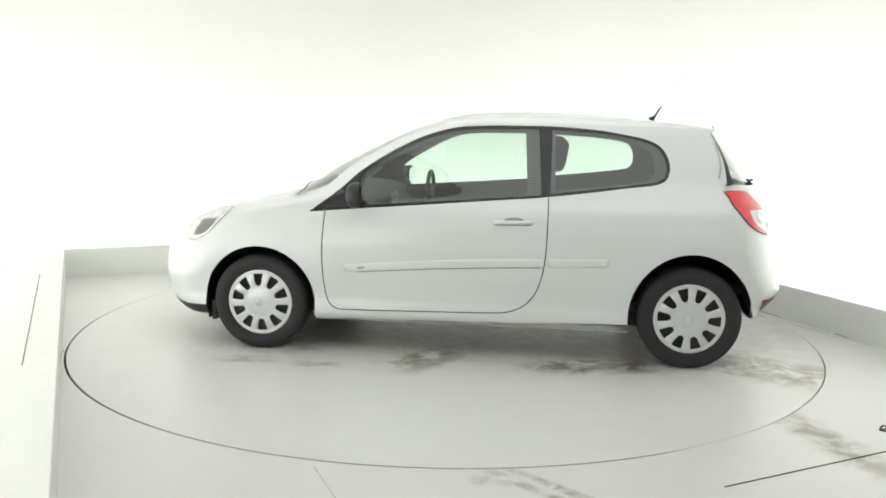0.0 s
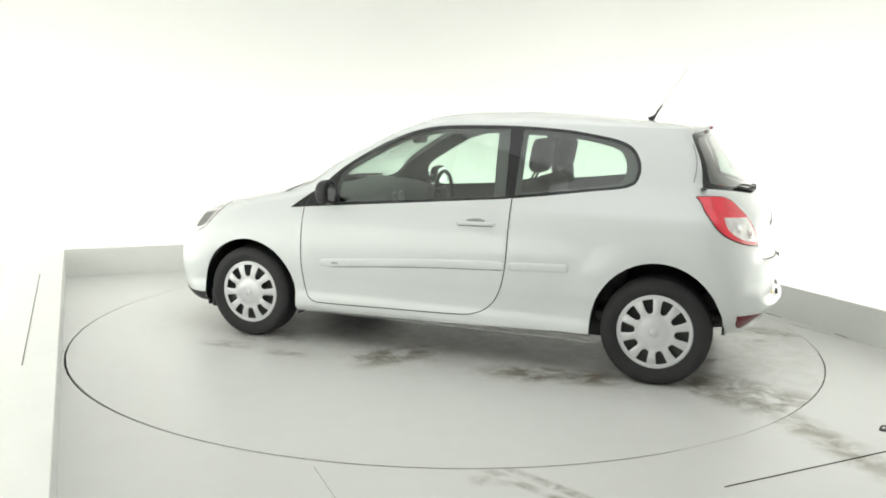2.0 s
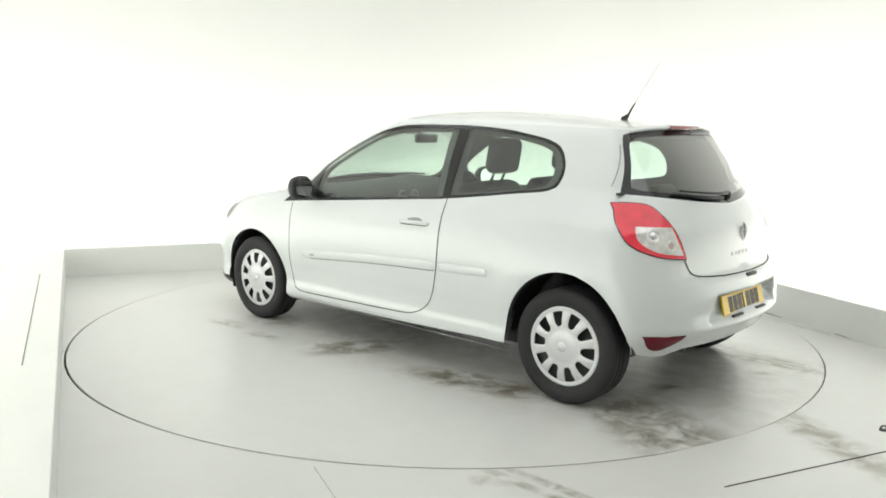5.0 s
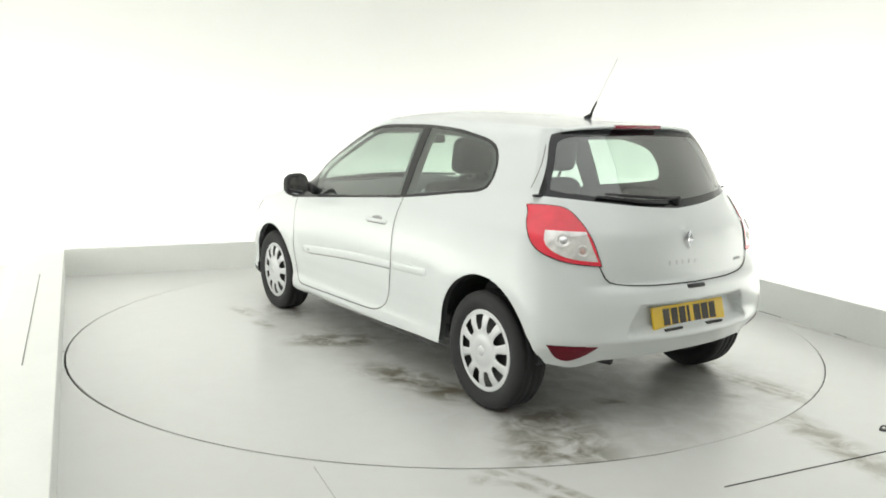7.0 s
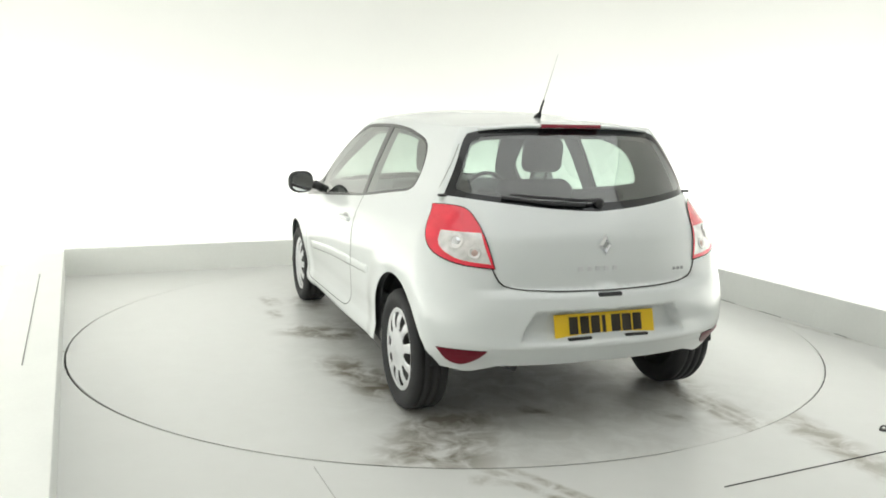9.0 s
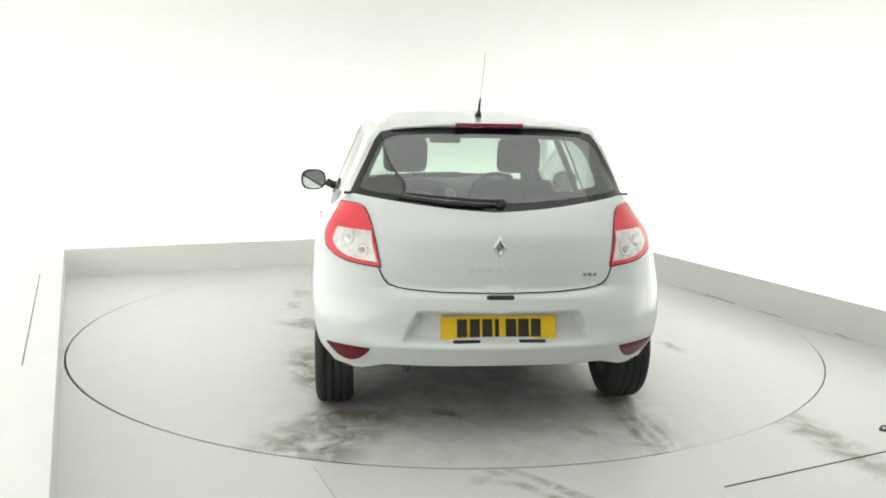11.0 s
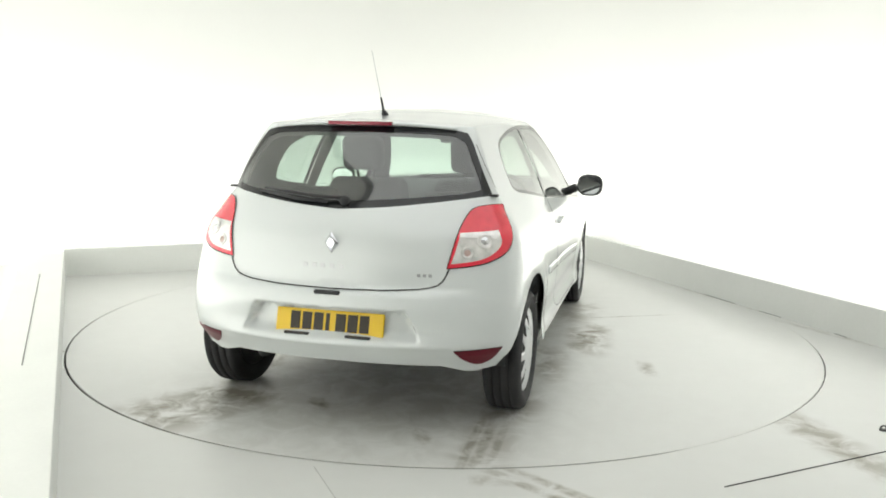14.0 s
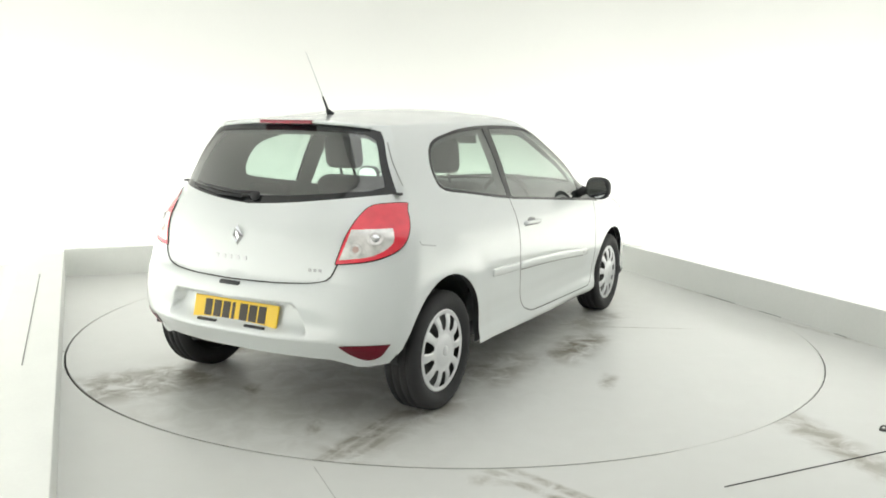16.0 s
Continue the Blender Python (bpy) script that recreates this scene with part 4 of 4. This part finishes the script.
# -- door mirrors --
for side in BOTH:
    bm = bmesh.new()
    bmesh.ops.create_uvsphere(bm, u_segments=24, v_segments=14, radius=1)
    for v in bm.verts:
        c = v.co
        c.x = 0.070 * math.copysign(abs(c.x) ** 0.8, c.x) if c.x > 0 else 0.022 * c.x
        c.y = 0.090 * math.copysign(abs(c.y) ** 0.75, c.y)
        c.z = 0.076 * math.copysign(abs(c.z) ** 0.75, c.z)
    mir = part("door_mirror", bm, PLASTIC, car, "black door mirror", True, pose(0.650, 0.930 * side, 0.978, 0, 0, 10 * side))
    bm = bmesh.new()
    bmesh.ops.create_circle(bm, cap_ends=True, segments=32, radius=1)
    for v in bm.verts:
        v.co = Vector((0, 0.076 * math.copysign(abs(v.co.x) ** 0.8, v.co.x), 0.062 * math.copysign(abs(v.co.y) ** 0.8, v.co.y)))
    part("mirror_glass", bm, MIRROR, mir, "silvered mirror glass", False, pose(-0.0235, 0, 0))
    part("mirror_stalk", tube([(0.0, -0.10 * side, -0.02), (0.02, -0.155 * side, -0.045), (0.03, -0.20 * side, -0.06)], 0.030, 10, 0.9), PLASTIC, mir)

# -- wipers and scuttle --
part("scuttle", tube([(1.06, -0.62, 0.950), (1.13, -0.3, 0.975), (1.15, 0, 0.982), (1.13, 0.3, 0.975), (1.06, 0.62, 0.950)], 0.012, 8), PLASTIC, car, "black scuttle panel")
part("front_wiper", tube([(1.10, 0.45, 0.975), (1.12, 0.1, 0.998), (1.10, -0.2, 1.004)], 0.008, 8), PLASTIC, car, "black windscreen wiper")
part("front_wiper", tube([(1.14, -0.05, 0.992), (1.09, -0.4, 0.995), (1.01, -0.60, 0.990)], 0.008, 8), PLASTIC, car, "black windscreen wiper")


# -- cabin --
def cushion(sx, sy, sz, bevel):
    bm = box(sx, sy, sz, bevel, seg=4)
    return bm


for y in (0.36, -0.36):
    seat = new("front_seat")
    seat.parent = car
    seat.matrix_local = pose(-0.06, y * 0.94, 0.40)
    tagged(seat, "charcoal cloth front seat")
    part("seat_cushion", cushion(0.50, 0.50, 0.16, 0.06), FABRIC, seat, "", True, pose(0.05, 0, 0.05, 0, -6, 0))
    part("backrest", cushion(0.15, 0.50, 0.62, 0.06), FABRIC, seat, "", True, pose(-0.28, 0, 0.36, 0, -18, 0))
    head_r = part("headrest", cushion(0.10, 0.26, 0.21, 0.048), FABRIC, seat, "", True, pose(-0.45, 0, 0.815, 0, -10, 0))
    for q in (-0.05, 0.05):
        part("headrest_post", tube([(0.03, q, -0.17), (0.0, q, -0.05)], 0.008, 8), CHROME, head_r)
bench = new("rear_bench")
bench.parent = car
tagged(bench, "charcoal cloth rear bench")
part("bench_cushion", cushion(0.46, 1.20, 0.18, 0.05), FABRIC, bench, "", True, pose(-0.80, 0, 0.46))
part("bench_back", cushion(0.14, 1.20, 0.50, 0.05), FABRIC, bench, "", True, pose(-1.08, 0, 0.72, 0, -18, 0))
for y in (0.36, -0.36):
    part("rear_headrest", cushion(0.08, 0.26, 0.10, 0.035), FABRIC, bench, "", True, pose(-1.18, y, 1.005, 0, -12, 0))
part("parcel_shelf", box(0.42, 1.14, 0.03, 0.01, (-1.42, 0, 0.985)), LINING, car, "grey parcel shelf")

bm = bmesh.new()
prof = ((1.10, 0.955), (0.95, 0.965), (0.72, 0.945), (0.62, 0.90), (0.60, 0.80), (0.66, 0.62), (0.95, 0.55))
rows = []
for i in range(17):
    y = -0.70 + 1.40 * i / 16
    hood = 0.035 * math.exp(-((y + 0.36) / 0.17) ** 2) + 0.015 * math.exp(-(y / 0.2) ** 2)
    rows.append([bm.verts.new((x, y, z + (hood if 1 <= k <= 3 else 0))) for k, (x, z) in enumerate(prof)])
for a, b in zip(rows, rows[1:]):
    for j in range(len(prof) - 1):
        bm.faces.new((a[j], a[j + 1], b[j + 1], b[j]))
bmesh.ops.recalc_face_normals(bm, faces=bm.faces)
dash = part("dashboard", bm, LINING, car, "grey moulded dashboard")
for y in (-0.06, 0.06):
    part("air_vent", lathe([(0.0, 0.0), (0.03, 0.002), (0.040, 0.008), (0.045, 0.0)], 24), CAPM, dash, "round silver-ringed vent", True, pose(0.607, y, 0.875, 0, 0, 90))
for y in (0.60, -0.62):
    part("air_vent", lathe([(0.0, 0.0), (0.03, 0.002), (0.040, 0.008), (0.045, 0.0)], 24), STEEL, dash, "round side vent", True, pose(0.612, y, 0.87, 0, 0, 90))
wheel_s = new("steering_wheel")
wheel_s.parent = car
wheel_s.matrix_local = pose(0.40, -0.36, 0.86, 0, -25, 90)
tagged(wheel_s, "dark steering wheel on the car's offside")
part("wheel_rim", tube([(0.185 * math.cos(2 * math.pi * i / 40), 0, 0.185 * math.sin(2 * math.pi * i / 40)) for i in range(41)], 0.015, 10), PLASTIC, wheel_s)
part("wheel_boss", lathe([(0.0, 0.02), (0.06, 0.02), (0.085, 0.0), (0.06, -0.04), (0.0, -0.04)], 24), PLASTIC, wheel_s)
for a in (0, 180, 270):
    c, d = math.cos(radians(a)), math.sin(radians(a))
    part("wheel_spoke", tube([(0.06 * c, 0, 0.06 * d), (0.185 * c, 0, 0.185 * d)], 0.017, 8), PLASTIC, wheel_s)
part("rear_view_mirror", box(0.03, 0.22, 0.06, 0.014, (0.44, 0, 1.288)), PLASTIC, car, "black rear-view mirror")
part("mirror_mount", tube([(0.45, 0, 1.30), (0.50, 0, 1.325)], 0.012, 8), PLASTIC, car)
for y in (-0.36, 0.36):
    part("sun_visor", box(0.16, 0.34, 0.018, 0.008), HEADLINER, car, "pale sun visor", True, pose(0.26, y, 1.355, 0, 18, 0))

# inner lining of the cabin: the same skin, a hand's breadth in, with the same openings
shell("cabin_lining", ["body", "door", "daylight", "pane_f", "pane_r", "hatch", "rear_frame"], LINING, car, BOTH, -0.035, "dark grey cabin lining")
co, faces, no = roof_mesh(-0.03)
me = bpy.data.meshes.new("headliner")
me.from_pydata(co, [], faces)
me.materials.append(HEADLINER)
hl = new("headliner", me)
hl.parent = car
part("cabin_floor", box(2.4, 1.30, 0.06, 0.01, (-0.1, 0, 0.32)), LINING, car, "dark cabin floor")
part("bulkhead", box(0.05, 1.35, 0.55, 0.01, (1.02, 0, 0.62)), LINING, car)

# a small iron ring on the floor
bolt = empty("floor_ring", "small dark iron lashing ring on the floor", "ring")
bolt.location = (2.085, -1.92, 0)
part("base", lathe([(0.0, 0.006), (0.016, 0.006), (0.019, 0.0)], 20), STEEL, bolt, "", True, pose(0, 0, 0, 90, 0, 0))
part("ring", tube([(0.014 * math.cos(radians(a)), 0, 0.010 + 0.013 * math.sin(radians(a))) for a in range(-40, 221, 20)], 0.004, 8), STEEL, bolt)


# ---- what turns ----
START, RATE = 173.34, -6.984
OFF = Vector((-0.2336, 0.0))


def motions():
    rows_car, rows_table = [], []
    for i in range(65):
        t = i * 0.25
        a = START + RATE * t
        c, s = math.cos(radians(a)), math.sin(radians(a))
        rows_car.append((t, pose(c * OFF.x - s * OFF.y, s * OFF.x + c * OFF.y, 0.0, 0, 0, a)))
        rows_table.append((t, pose(0, 0, 0, 0, 0, a)))
    walk(car, rows_car)
    walk(turntable, rows_table)


motions()
